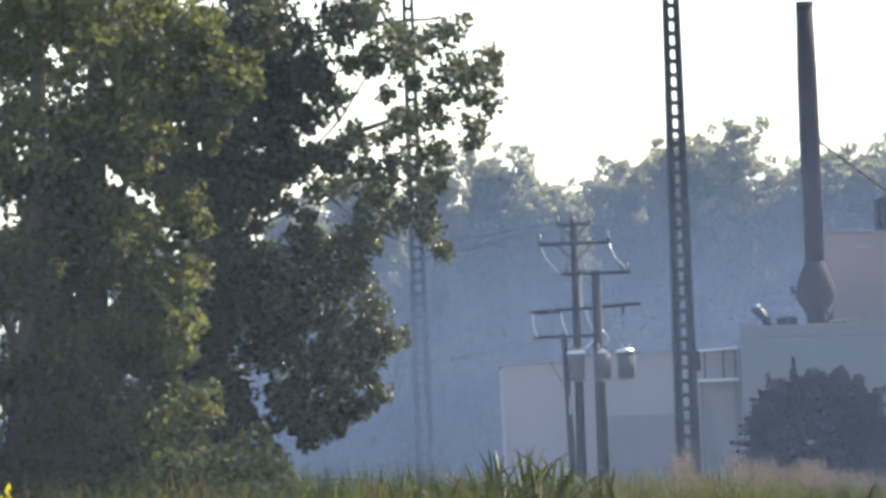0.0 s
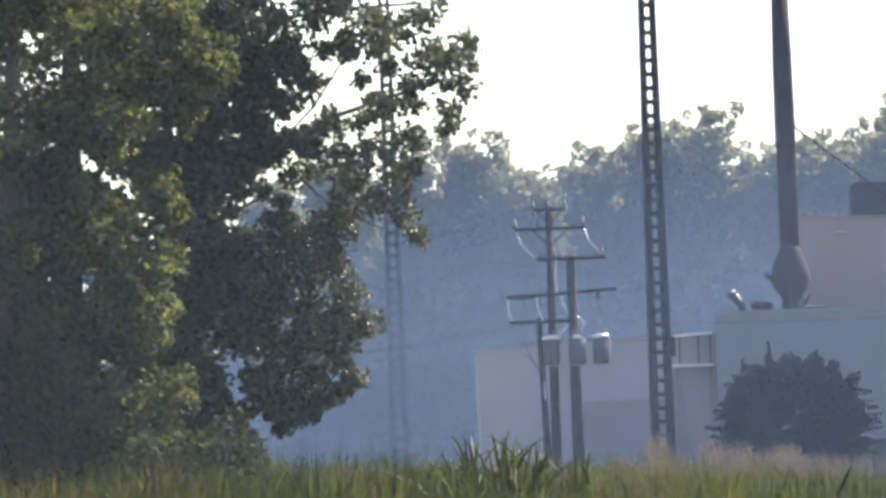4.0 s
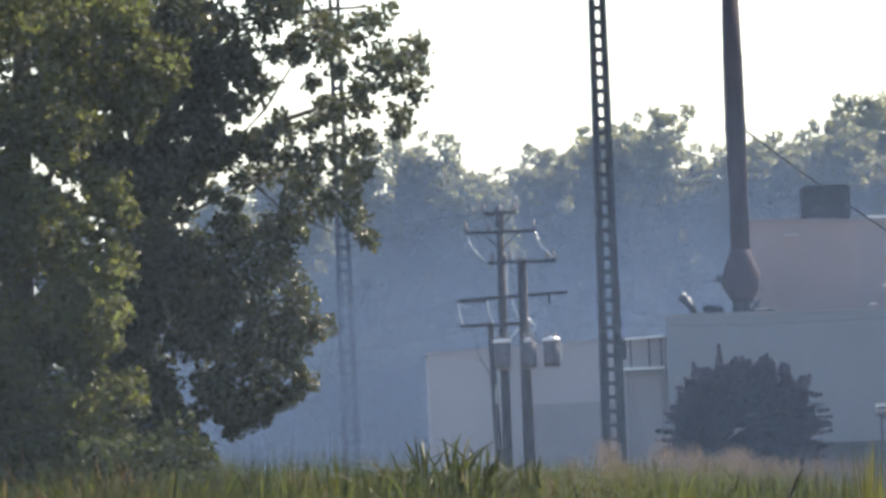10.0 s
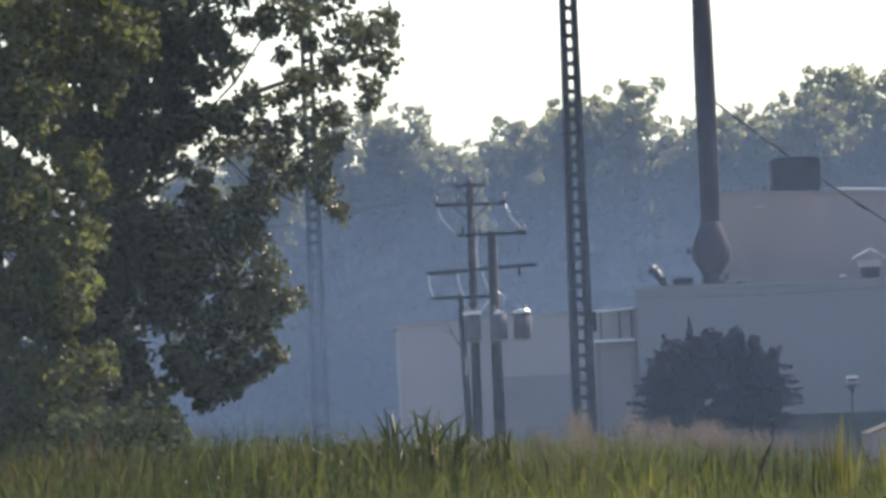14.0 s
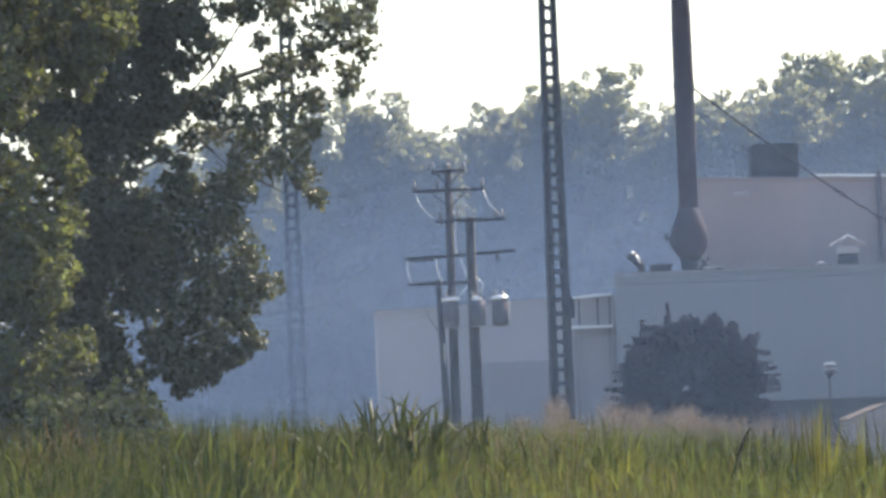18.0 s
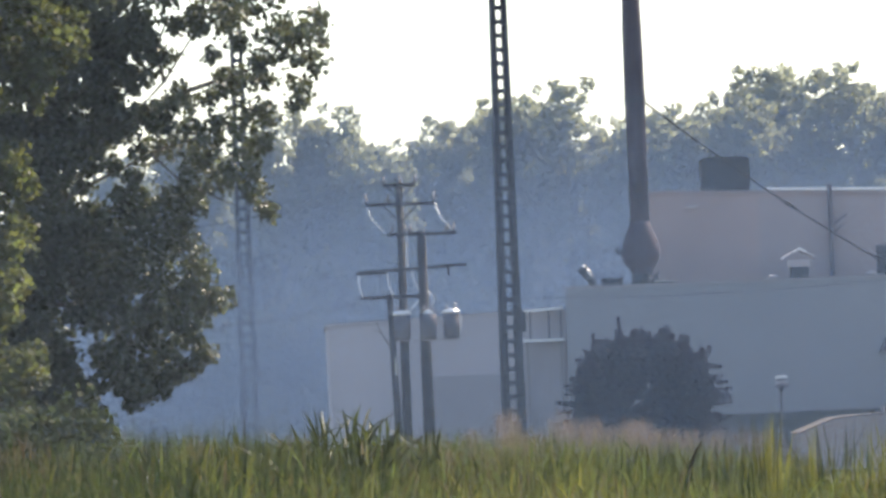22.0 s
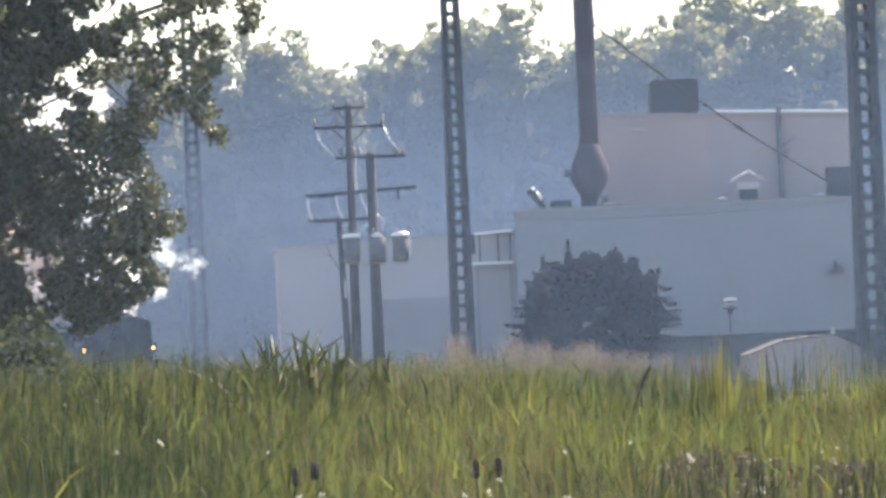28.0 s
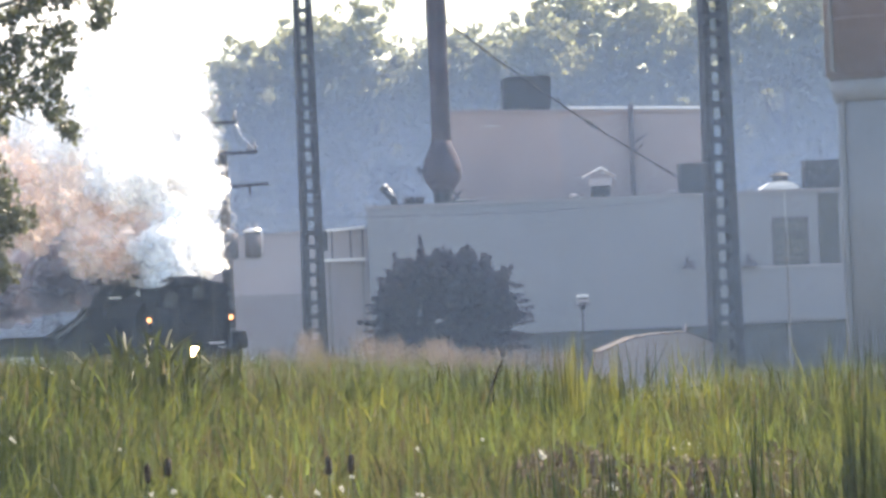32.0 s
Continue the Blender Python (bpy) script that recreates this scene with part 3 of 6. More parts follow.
# ---- towers and poles ----
def lattice_tower(name, x, y, top, w0, w1, leg, step, label, ladder=False):
    """A square riveted lattice mast: four angle legs (leg: their share of the width), laced faces, batten plates."""
    t = thing(name, label, "lattice mast", pose(x, y, 0))
    width = lambda z: w0 + (w1 - w0) * z / top
    for sx in (-1, 1):
        for sy in (-1, 1):
            a, b = Vector((sx * w0 * (1 - leg) / 2, sy * (w0 - 0.12) / 2, 0)), Vector((sx * w1 * (1 - leg) / 2, sy * (w1 - 0.12) / 2, top))
            s = Shape().bar(a, b, 1.0, 0.12)
            for i, (px, py, pz) in enumerate(s.v):
                mid, w = (a, w0) if i < 4 else (b, w1)
                s.v[i] = (mid.x + (1 if px > mid.x else -1) * leg * w / 2, py, pz)
            part("leg", s, M["steel"], t)
    z = 0.3
    while z < top - 0.2:
        h, d = width(z) * (0.5 - leg * 0.6), width(z) / 2 - 0.06
        for face in (-1, 1):
            a, b, q = step * 0.43, step * 0.14, h * 0.32
            plate = [(-h, z - a), (-q, z - b), (q, z - b), (h, z - a), (h, z + a), (q, z + b), (-q, z + b), (-h, z + a)]
            part("batten", Shape().prism(plate, face * d - 0.02, face * d + 0.02), M["steel"], t)
        z += step
    for face in (-1, 1):
        q = Shape()
        z, side = 0.3, 1
        while z < top - step:
            h0, h1 = width(z) / 2 - 0.06, width(z + step) / 2 - 0.06
            q.bar((face * h0, -side * h0, z), (face * h1, side * h1, z + step), 0.06, 0.03)
            z, side = z + step, -side
        part("side_lacing", q, M["steel"], t)
    part("footing", Shape().box(-w0 * 0.7, w0 * 0.7, -w0 * 0.7, w0 * 0.7, -0.3, 0.25), M["ballast"], t, "concrete footing")
    return t


def make_towers():
    t = lattice_tower("lattice_mast", 8.46, 226, 23, 0.87, 0.51, 0.36, 0.497, "tall tapering grey lattice mast standing beside the poles")
    part("junction_box", Shape().box(0.36, 0.55, -0.45, -0.2, 5.6, 6.3), M["dark_metal"], t, "small dark junction box")
    further(t, 1.106)
    t = lattice_tower("lattice_mast", 21.0, 205, 20, 1.04, 0.72, 0.37, 0.58, "sturdy dark lattice mast rising from the grass")
    further(t, 1.21)
    t = lattice_tower("lattice_mast", -1.05, 255, 22, 0.78, 0.44, 0.31, 0.46, "hazy lattice mast half hidden behind a poplar")
    further(t, 1.18)


def utility_pole(x, z, r, lean, label):
    p = further(thing("utility_pole", label, "utility pole", pose(x, 240, 0)), 1.05)
    part("post", Shape().tube([(-lean, 0, -0.2), (0, 0, z)], [r * 1.25, r * 0.85], 12), M["pole"], p, smooth=True)
    return p


def insulator(p, x, y, z, h=0.24):
    part("insulator", Shape().tube([(x, y, z), (x, y, z + h * 0.3), (x, y, z + h * 0.32), (x, y, z + h * 0.62), (x, y, z + h * 0.64), (x, y, z + h)], [0.04, 0.095, 0.05, 0.095, 0.05, 0.05], 10), M["porcelain"], p, "glazed insulator", smooth=True)


def crossarm(p, x0, x1, z0, z1=None, y=-0.2):
    z1 = z0 if z1 is None else z1
    part("crossarm", Shape().bar((x0, y, z0), (x1, y, z1), 0.13, 0.12), M["pole"], p)


def make_poles():
    a = utility_pole(4.98, 11.75, 0.16, 0.05, "tall dark wooden utility pole with three crossarms")
    crossarm(a, -0.62, 0.62, 11.5)
    crossarm(a, -1.35, 1.32, 10.78)
    crossarm(a, -1.75, 0.45, 8.22, 8.32)
    for x in (-0.6, 0.0, 0.6):
        insulator(a, x, -0.2, 11.56, 0.3)
    for x in (-1.3, -0.45, 1.27):
        insulator(a, x, -0.2, 10.84, 0.36)
    part("brace", Shape().bar((-0.5, -0.2, 11.5), (0, -0.2, 10.9), 0.05).bar((0.5, -0.2, 11.5), (0, -0.2, 10.9), 0.05).bar((-0.7, -0.2, 10.78), (0, -0.2, 10.1), 0.05).bar((0.7, -0.2, 10.78), (0, -0.2, 10.1), 0.05), M["pole"], a)
    b = utility_pole(5.74, 9.75, 0.2, -0.04, "stout dark wooden utility pole carrying transformers")
    crossarm(b, -1.3, 1.32, 9.62)
    crossarm(b, -0.5, 1.7, 8.32, 8.42, y=0.2)
    for x in (-1.1, -0.62, -0.42, 0.98, 1.22):
        insulator(b, x, -0.2, 9.68, 0.32)
    part("steel_peg", Shape().box(0.95, 1.05, 0.14, 0.26, 8.0, 8.4), M["pole"], b)
    c = utility_pole(4.46, 7.4, 0.13, -0.22, "thin leaning wooden pole with a cable guard")
    crossarm(c, -1.15, 1.2, 7.27, y=-0.15)
    crossarm(c, -1.2, -0.1, 8.2, 8.2, y=-0.15)
    part("guard_strip", Shape().box(0.1, 0.16, -0.2, -0.14, 4.3, 5.0), M["galv"], c, "bright metal cable guard")
    part("twig", Shape().tube([(-0.05, 0, 5.4), (-0.35, -0.1, 5.9), (-0.6, -0.1, 6.5)], [0.03, 0.02, 0.01], 5).tube([(-0.35, -0.1, 5.9), (-0.75, -0.1, 6.1)], [0.015, 0.008], 5), M["bark"], c)
    # platform with transformers
    s = thing("transformer_platform", "bolted platform bar holding three transformers between poles", "platform")
    further(s, 1.05)
    part("beam", Shape().box(4.6, 7.05, 239.6, 239.66, 5.56, 5.62).box(4.6, 7.05, 240.3, 240.36, 5.56, 5.62), M["wall_shade"], s)
    part("top_bar", Shape().box(4.75, 7.0, 239.5, 239.56, 6.64, 6.68), M["wall_shade"], s)
    for x in (4.88, 5.88, 6.74):
        k = thing("transformer", "pale grey can-shaped pole transformer with bright lid", "transformer", pose(x, 239.45, 5.62), group="pole transformers")
        further(k, 1.05)
        part("can", Shape().tube([(0, 0, 0.0), (0, 0, 0.06), (0, 0, 0.95)], [0.24, 0.31, 0.31], 18), M["can"], k, smooth=True)
        q = 0.2 if x == 5.88 else 0.36
        part("lid", Shape().tube([(0, 0, 0.95), (0, 0, 0.98), (0, 0, 1.05), (0, 0, 1.11), (0, 0, 1.13)], [q * 0.92, q, q * 0.95, q * 0.6, q * 0.1], 20), M["lid"], k, "bright metal lid", smooth=True)
        for bx in (-0.16, 0.14):
            part("bushing", Shape().tube([(bx, -0.05, 1.05), (bx, -0.05, 1.14), (bx, -0.05, 1.17), (bx, -0.05, 1.3)], [0.05, 0.09, 0.05, 0.03], 10), M["porcelain"], k, smooth=True)
        for bz in (0.25, 0.68):
            part("mounting_lug", Shape().box(-0.07, 0.07, 0.28, 0.42, bz - 0.05, bz + 0.05), M["dark_metal"], k)
    for pts in ([(3.66, 239.8, 10.85), (3.9, 239.7, 10.2), (4.35, 239.7, 9.72)], [(6.25, 239.8, 10.85), (6.5, 239.7, 10.2), (6.95, 239.7, 9.75)],
                [(3.3, 239.8, 8.2), (3.32, 239.7, 7.7), (3.45, 239.7, 7.3)], [(4.38, 239.8, 8.25), (4.42, 239.7, 7.8), (4.6, 239.7, 7.3)],
                [(5.32, 239.8, 8.35), (5.36, 239.7, 8.0), (5.55, 239.6, 7.5)], [(5.2, 239.7, 9.6), (5.15, 239.6, 9.0), (5.2, 239.6, 8.4)], [(5.15, 239.4, 6.7), (5.55, 239.4, 7.1)], [(5.2, 239.75, 9.6), (5.16, 239.7, 9.1), (5.16, 239.68, 8.35)],
                [(6.88, 239.4, 6.85), (7.12, 239.35, 6.4), (7.08, 239.4, 5.9), (6.95, 239.62, 5.6)], [(6.02, 239.4, 6.85), (6.15, 239.35, 7.2), (5.9, 239.85, 7.45)]):
        w = thing("jumper_wire", "short bright jumper wire between crossarms", "wire", group="jumper wires")
        further(w, 1.05)
        part("strand", Shape().tube(pts, 0.025, 6), M["wire"], w, smooth=True)
    for x0, z0, x1, y1, z1 in ((4.4, 11.6, -9, 275, 11.0), (5.5, 11.6, -9, 276, 11.2), (4.9, 11.75, -9, 277, 12.2), (4.4, 7.3, -9, 250, 6.6), (7.0, 7.2, 30, 250, 7.9)):
        pts = [(x0 + (x1 - x0) * i / 12, 239.8 + (y1 - 239.8) * i / 12, z0 + (z1 - z0) * i / 12 - 0.5 * (1 - (i / 6 - 1) ** 2)) for i in range(13)]
        w = thing("overhead_wire", "thin sagging overhead wire", "wire", group="overhead wires")
        further(w, 1.05)
        part("strand", Shape().tube(pts, 0.009, 5), M["cable"], w)


def make_yard():
    t = thing("water_tower", "white column of a water tower with red-brown tank", "water tower")
    further(t, 1.25)
    X, Y = 26.75, 200.0
    part("column", Shape().tube([(X, Y, 0), (X, Y, 10.0)], 2.4, 40), M["tank_white"], t, smooth=True)
    part("tank", Shape().tube([(X, Y, 10.15), (X, Y, 16.5)], 2.72, 40), M["tank_brown"], t, "red-brown tank", smooth=True)
    part("skirt", Shape().tube([(X, Y, 9.95), (X, Y, 10.2)], [2.45, 2.78], 40), M["tank_brown"], t)
    part("roof", Shape().tube([(X, Y, 16.5), (X, Y, 17.6)], [2.78, 0.2], 40), M["tank_brown"], t)
    part("collar", Shape().tube([(X, Y, 9.3), (X, Y, 9.97)], [2.44, 2.66], 40), M["tank_white"], t, "pale collar under the tank", smooth=True)
    part("drain_pipe", Shape().tube([(X - 2.62, Y - 0.9, 10.3), (X - 2.62, Y - 0.9, 11.0), (X - 2.62, Y - 0.9, 16.3)], 0.06, 8).tube([(X - 2.62, Y - 0.9, 10.35), (X - 2.25, Y - 1.1, 10.0)], 0.06, 8), M["tank_white"], t, "pale pipe down the tank")
    part("riser_pipe", Shape().tube([(X - 2.36, Y - 0.75, 0), (X - 2.36, Y - 0.75, 9.2), (X - 2.2, Y - 0.8, 9.5)], 0.09, 8), M["tank_white"], t, "pale riser pipe")
    for z in (11.9, 14.1):
        part("tank_seam", Shape().tube([(X, Y, z), (X, Y, z + 0.08)], 2.735, 40), M["tank_brown"], t)
    s = thing("shed", "small pale shed with a shallow pitched roof", "shed")
    eaves = [(25.0, 1.58), (23.9, 2.09), (22.9, 2.06), (21.8, 1.95), (20.95, 1.62), (20.5, 1.46)]
    part("wall", Shape().prism([(20.5, 0), (25.0, 0)] + eaves, 248, 252.5), M["shed"], s)
    part("roof", Shape().prism([(x + 0.06 * (1 if x > 24 else -1 if x < 21 else 0), z + 0.005) for x, z in eaves] + [(x, z + 0.06) for x, z in reversed(eaves)], 247.95, 252.6), M["shed_roof"], s, "faded sheet roof")
    for x, z in ((21.9, 2.02), (22.4, 2.07), (22.9, 2.12), (23.4, 2.13)):
        part("roof_clip", Shape().box(x - 0.06, x + 0.06, 247.93, 248.3, z - 0.02, z + 0.035), M["shed"], s, "pale roof clip")
    part("pipe", Shape().tube([(23.85, 248.6, 2.1), (23.85, 248.6, 2.42)], 0.07, 8), M["wall_pale"], s)
    g = thing("signal_post", "small white lamp box on a thin post", "signal")
    further(g, 1.054)
    part("post", Shape().tube([(19.15, 240, 0), (19.15, 240, 3.3)], 0.03, 8), M["steel"], g)
    part("lamp_box", Shape().box(18.97, 19.4, 239.85, 240.2, 3.36, 3.62), M["wall_pale"], g)
    part("slot", Shape().box(19.02, 19.35, 239.83, 239.86, 3.54, 3.6).box(19.02, 19.35, 239.83, 239.86, 3.38, 3.42), M["dark_metal"], g, "dark slot")
    part("cap", Shape().prism([(18.97, 3.62), (19.4, 3.62), (19.42, 3.68), (19.3, 3.75), (19.05, 3.74), (18.96, 3.68)], 239.8, 240.25), M["trim"], g, "white top")
    part("socket", Shape().tube([(19.17, 240, 3.12), (19.17, 240, 3.3)], [0.06, 0.14], 8), M["dark_metal"], g)
    part("bottom_rim", Shape().box(18.92, 19.45, 239.8, 240.25, 3.3, 3.36), M["can"], g)
    p = thing("tee_post", "thin pale post with a short crossbar", "post")
    further(p, 1.158)
    part("post", Shape().tube([(24.2, 215, 0), (24.25, 215, 5.42)], [0.055, 0.045], 8), M["tank_white"], p)
    part("crossbar", Shape().box(23.85, 24.9, 214.95, 215.05, 5.37, 5.45), M["can"], p)
    part("whip", Shape().tube([(24.25, 215, 5.42), (24.22, 215, 6.9)], 0.015, 5), M["galv"], p)


# ---- trees ----
CROWN_LEFT = [(-6.96, 10.45, 1.47), (-5.39, 10.39, 1.37), (-6.94, 8.39, 1.57), (-5.35, 8.72, 1.37), (-7.11, 6.43, 1.47), (-5.62, 6.77, 1.37), (-6.68, 4.75, 1.47), (-5.19, 5.18, 1.18),
              (-6.64, 3.27, 1.18), (-4.85, 3.79, 0.98), (-3.99, 3.17, 0.64), (-4.59, 2.8, 0.59), (-3.41, 2.91, 0.39), (-4.0, 5.43, 0.78), (-7.55, 2.62, 0.88), (-5.88, 2.65, 0.88), (-4.3, 4.1, 0.8), (-3.6, 3.6, 0.55), (-3.1, 3.1, 0.38), (-4.9, 3.0, 0.8), (-3.9, 2.7, 0.5), (-3.2, 2.6, 0.35), (-5.0, 6.2, 1.0), (-4.4, 7.6, 0.9), (-2.95, 2.85, 0.32), (-2.65, 2.75, 0.22), (-3.6, 2.35, 0.4)]
CROWN_MID = [(-3.86, 6.41, 0.59), (-3.27, 6.29, 0.57), (-2.79, 6.17, 0.54), (-3.89, 5.62, 0.59), (-3.21, 5.5, 0.69), (-2.62, 5.38, 0.54), (-4.01, 4.94, 0.49), (-3.33, 4.82, 0.49), (-2.65, 4.74, 0.54), (-2.27, 4.38, 0.44), (-2.72, 4.01, 0.35), (-2.48, 3.56, 0.31), (-2.09, 3.89, 0.34), (-3.84, 4.25, 0.37), (-2.92, 10.5, 0.69), (-2.34, 10.08, 0.59), (-2.85, 9.61, 0.49), (-2.47, 9.4, 0.37), (-3.32, 10.12, 0.59), (-1.64, 10.45, 0.49), (-2.06, 9.78, 0.29), (-1.15, 10.58, 0.44), (-4.12, 7.3, 0.59), (-4.49, 5.26, 0.59), (-4.4, 9.8, 0.7), (-4.45, 8.95, 0.7), (-4.75, 8.05, 0.7), (-4.6, 7.3, 0.6)]
CROWN_INNER = [(-3.73, 9.74, 0.59), (-3.35, 9.34, 0.51), (-3.12, 8.93, 0.35), (-3.76, 8.96, 0.59), (-3.38, 8.55, 0.44), (-3.89, 8.28, 0.59), (-3.5, 7.97, 0.47), (-3.01, 8.0, 0.26), (-2.7, 8.48, 0.14), (-3.91, 7.59, 0.49), (-3.13, 7.46, 0.31), (-2.52, 8.03, 0.31), (-1.93, 8.12, 0.29), (-4.06, 10.15, 0.59), (-3.74, 6.99, 0.44), (-4.24, 4.26, 0.39), (-3.96, 3.86, 0.34), (-4.17, 3.48, 0.39), (-3.68, 3.41, 0.24), (-3.58, 4.04, 0.2), (-3.89, 3.17, 0.25), (-2.72, 9.11, 0.29), (-2.89, 8.68, 0.27), (-2.39, 8.86, 0.18), (-2.17, 9.39, 0.22)]
CROWN_LOOSE = [(-2.24, 6.45, 0.44), (-1.79, 6.53, 0.47), (-1.3, 6.7, 0.41), (-2.01, 5.9, 0.47), (-1.42, 6.02, 0.41), (-1.25, 5.43, 0.39), (-1.09, 4.98, 0.31), (-1.75, 5.15, 0.49), (-1.37, 4.74, 0.37), (-1.96, 4.67, 0.44), (-1.59, 4.26, 0.37), (-1.2, 4.03, 0.25), (-1.55, 3.77, 0.27), (-1.91, 3.54, 0.2), (-3.66, 3.85, 0.25), (-3.09, 3.53, 0.2), (-3.43, 7.28, 0.39), (-2.92, 7.75, 0.34)]
CROWN_RIGHT = [(-1.65, 7.8, 0.41), (-2.14, 7.62, 0.29), (-1.06, 7.68, 0.47), (-0.56, 7.85, 0.47), (-0.06, 8.13, 0.33), (-0.39, 7.26, 0.37), (-0.89, 7.13, 0.35), (-1.27, 7.29, 0.29), (-0.03, 7.64, 0.2), (-0.23, 6.76, 0.2), (0.02, 6.46, 0.13), (-0.83, 8.6, 0.37), (-0.43, 8.73, 0.33), (-0.04, 8.72, 0.22), (-1.43, 8.43, 0.26), (-1.69, 9.17, 0.27), (-1.98, 9.23, 0.22), (-2.9, 8.34, 0.2), (-3.22, 7.76, 0.35), (-2.68, 7.84, 0.31), (-2.47, 6.85, 0.2)]
CROWN_LACE = [(-1.67, 10.26, 0.2), (-2.09, 9.49, 0.25), (-1.26, 10.49, 0.22), (-2.11, 8.9, 0.22), (-0.68, 10.22, 0.2), (-1.44, 9.76, 0.16), (-2.45, 10.29, 0.3), (-1.14, 9.9, 0.14), (-2.67, 9.61, 0.3), (-1.75, 10.66, 0.25), (-2.9, 8.83, 0.25), (-2.32, 8.72, 0.14), (-1.98, 9.49, 0.12), (-1.64, 8.41, 0.16), (-1.16, 9.61, 0.12), (-2.09, 8.22, 0.18), (-0.88, 9.2, 0.1), (-2.67, 7.26, 0.16), (-3.17, 6.98, 0.12), (-2.33, 7.14, 0.14)]
CROWN_LOW = [(-2.66, 3.5, 0.24), (-2.36, 3.34, 0.22), (-2.8, 3.86, 0.24), (-2.5, 3.2, 0.14), (-2.13, 3.44, 0.22), (-2.9, 4.15, 0.22), (-1.85, 3.62, 0.18), (-2.3, 3.75, 0.3), (-3.52, 3.78, 0.24), (-3.42, 3.42, 0.26), (-3.22, 3.1, 0.22), (-3.75, 4.1, 0.24)]
CROWN_TIP = [(-0.38, 10.01, 0.37), (-0.77, 10.12, 0.37), (0.02, 10.19, 0.33), (0.42, 10.37, 0.29), (0.14, 9.5, 0.26), (0.48, 9.58, 0.31), (0.85, 9.45, 0.26), (0.98, 9.07, 0.2), (0.47, 9.09, 0.31), (0.07, 9.01, 0.26), (0.67, 8.69, 0.22), (0.58, 8.3, 0.16), (-0.41, 9.42, 0.2), (-1.08, 9.79, 0.18), (-0.64, 9.62, 0.18), (0.93, 9.76, 0.14)]


MAPLE_RIGHT = [(-3.3, 9.13, 0.36), (-3.62, 9.5, 0.5), (-3.6, 8.75, 0.42), (-3.95, 8.3, 0.45), (-4.3, 7.26, 0.42), (-4.1, 6.79, 0.36), (-4.2, 6.0, 0.4), (-4.4, 5.2, 0.4), (-4.63, 4.7, 0.36), (-4.6, 9.2, 0.6), (-3.9, 10.1, 0.5)]


def twigs_in(clumps, r, share=1.0):
    """Breaks each bough into small leafy twigs at its edge."""
    out = []
    for x, y, z, rad in clumps:
        n = int((10 + 26 * rad * rad) * share)
        for _ in range(n):
            d = r.normal(0, 1, 3)
            d /= np.linalg.norm(d)
            q = r.uniform(0.55, 1.02) * rad
            out.append((x + d[0] * q, y + d[1] * q, z + d[2] * q * 0.85, r.uniform(0.16, 0.34) * min(1.0, 0.5 + rad)))
    return out


def boughs_of(plan, Y, r, depth=1.1):
    """Spreads each bough (x, z, radius) of a crown over three clumps one behind the other."""
    out = []
    for x, z, rad in plan:
        for k in range(3):
            out.append((x + r.normal(0, 0.12 * min(1.0, rad * 1.5)), Y + (k - 1) * rad * depth + r.normal(0, 0.2), z + r.normal(0, 0.1 * min(1.0, rad * 1.5)), rad * r.uniform(0.75, 0.95)))
    return out


GAPS = [(x + 0.3 * math.sin(7.1 * i + 2.3 * x), z + 0.22 * math.cos(5.3 * i + 3.1 * z), 0.045 + 0.03 * (i % 3))
        for x, z in ((-5.76, 7.96), (-5.2, 7.48), (-4.43, 6.68), (-5.62, 6.7), (-6.7, 10.1), (-4.75, 6.75), (-4.3, 8.6), (-6.2, 5.9), (-6.6, 8.4), (-4.9, 6.2)) for i in range(7)]
GAPS += [(-5.76, 8.0, 0.13), (-5.7, 7.85, 0.12), (-6.67, 10.11, 0.17), (-6.6, 9.9, 0.1), (-5.24, 7.52, 0.1), (-5.05, 7.46, 0.1), (-3.18, 8.85, 0.12)]
GAPS += [(-3.68 + 0.84 * f + 0.05 * math.sin(9 * f), 4.5 - 1.2 * f, 0.05 + 0.06 * math.sin(3.1 * f) ** 2) for f in (0, 0.12, 0.25, 0.38, 0.5, 0.62, 0.75, 0.9, 1.0)]


def with_gaps(at, rough):
    """Leaves out what would close the small gaps, which go through both crowns."""
    k = 110.0 / at[:, 1]
    x, z = at[:, 0] * k, EYE + (at[:, 2] - EYE) * k
    keep = np.ones(len(at), bool)
    for gx, gz, q in GAPS:
        keep &= np.hypot((x - gx) / 1.0, (z - gz) / 0.8) > q * rough.uniform(0.35, 1.6, len(at))
    return at[keep]


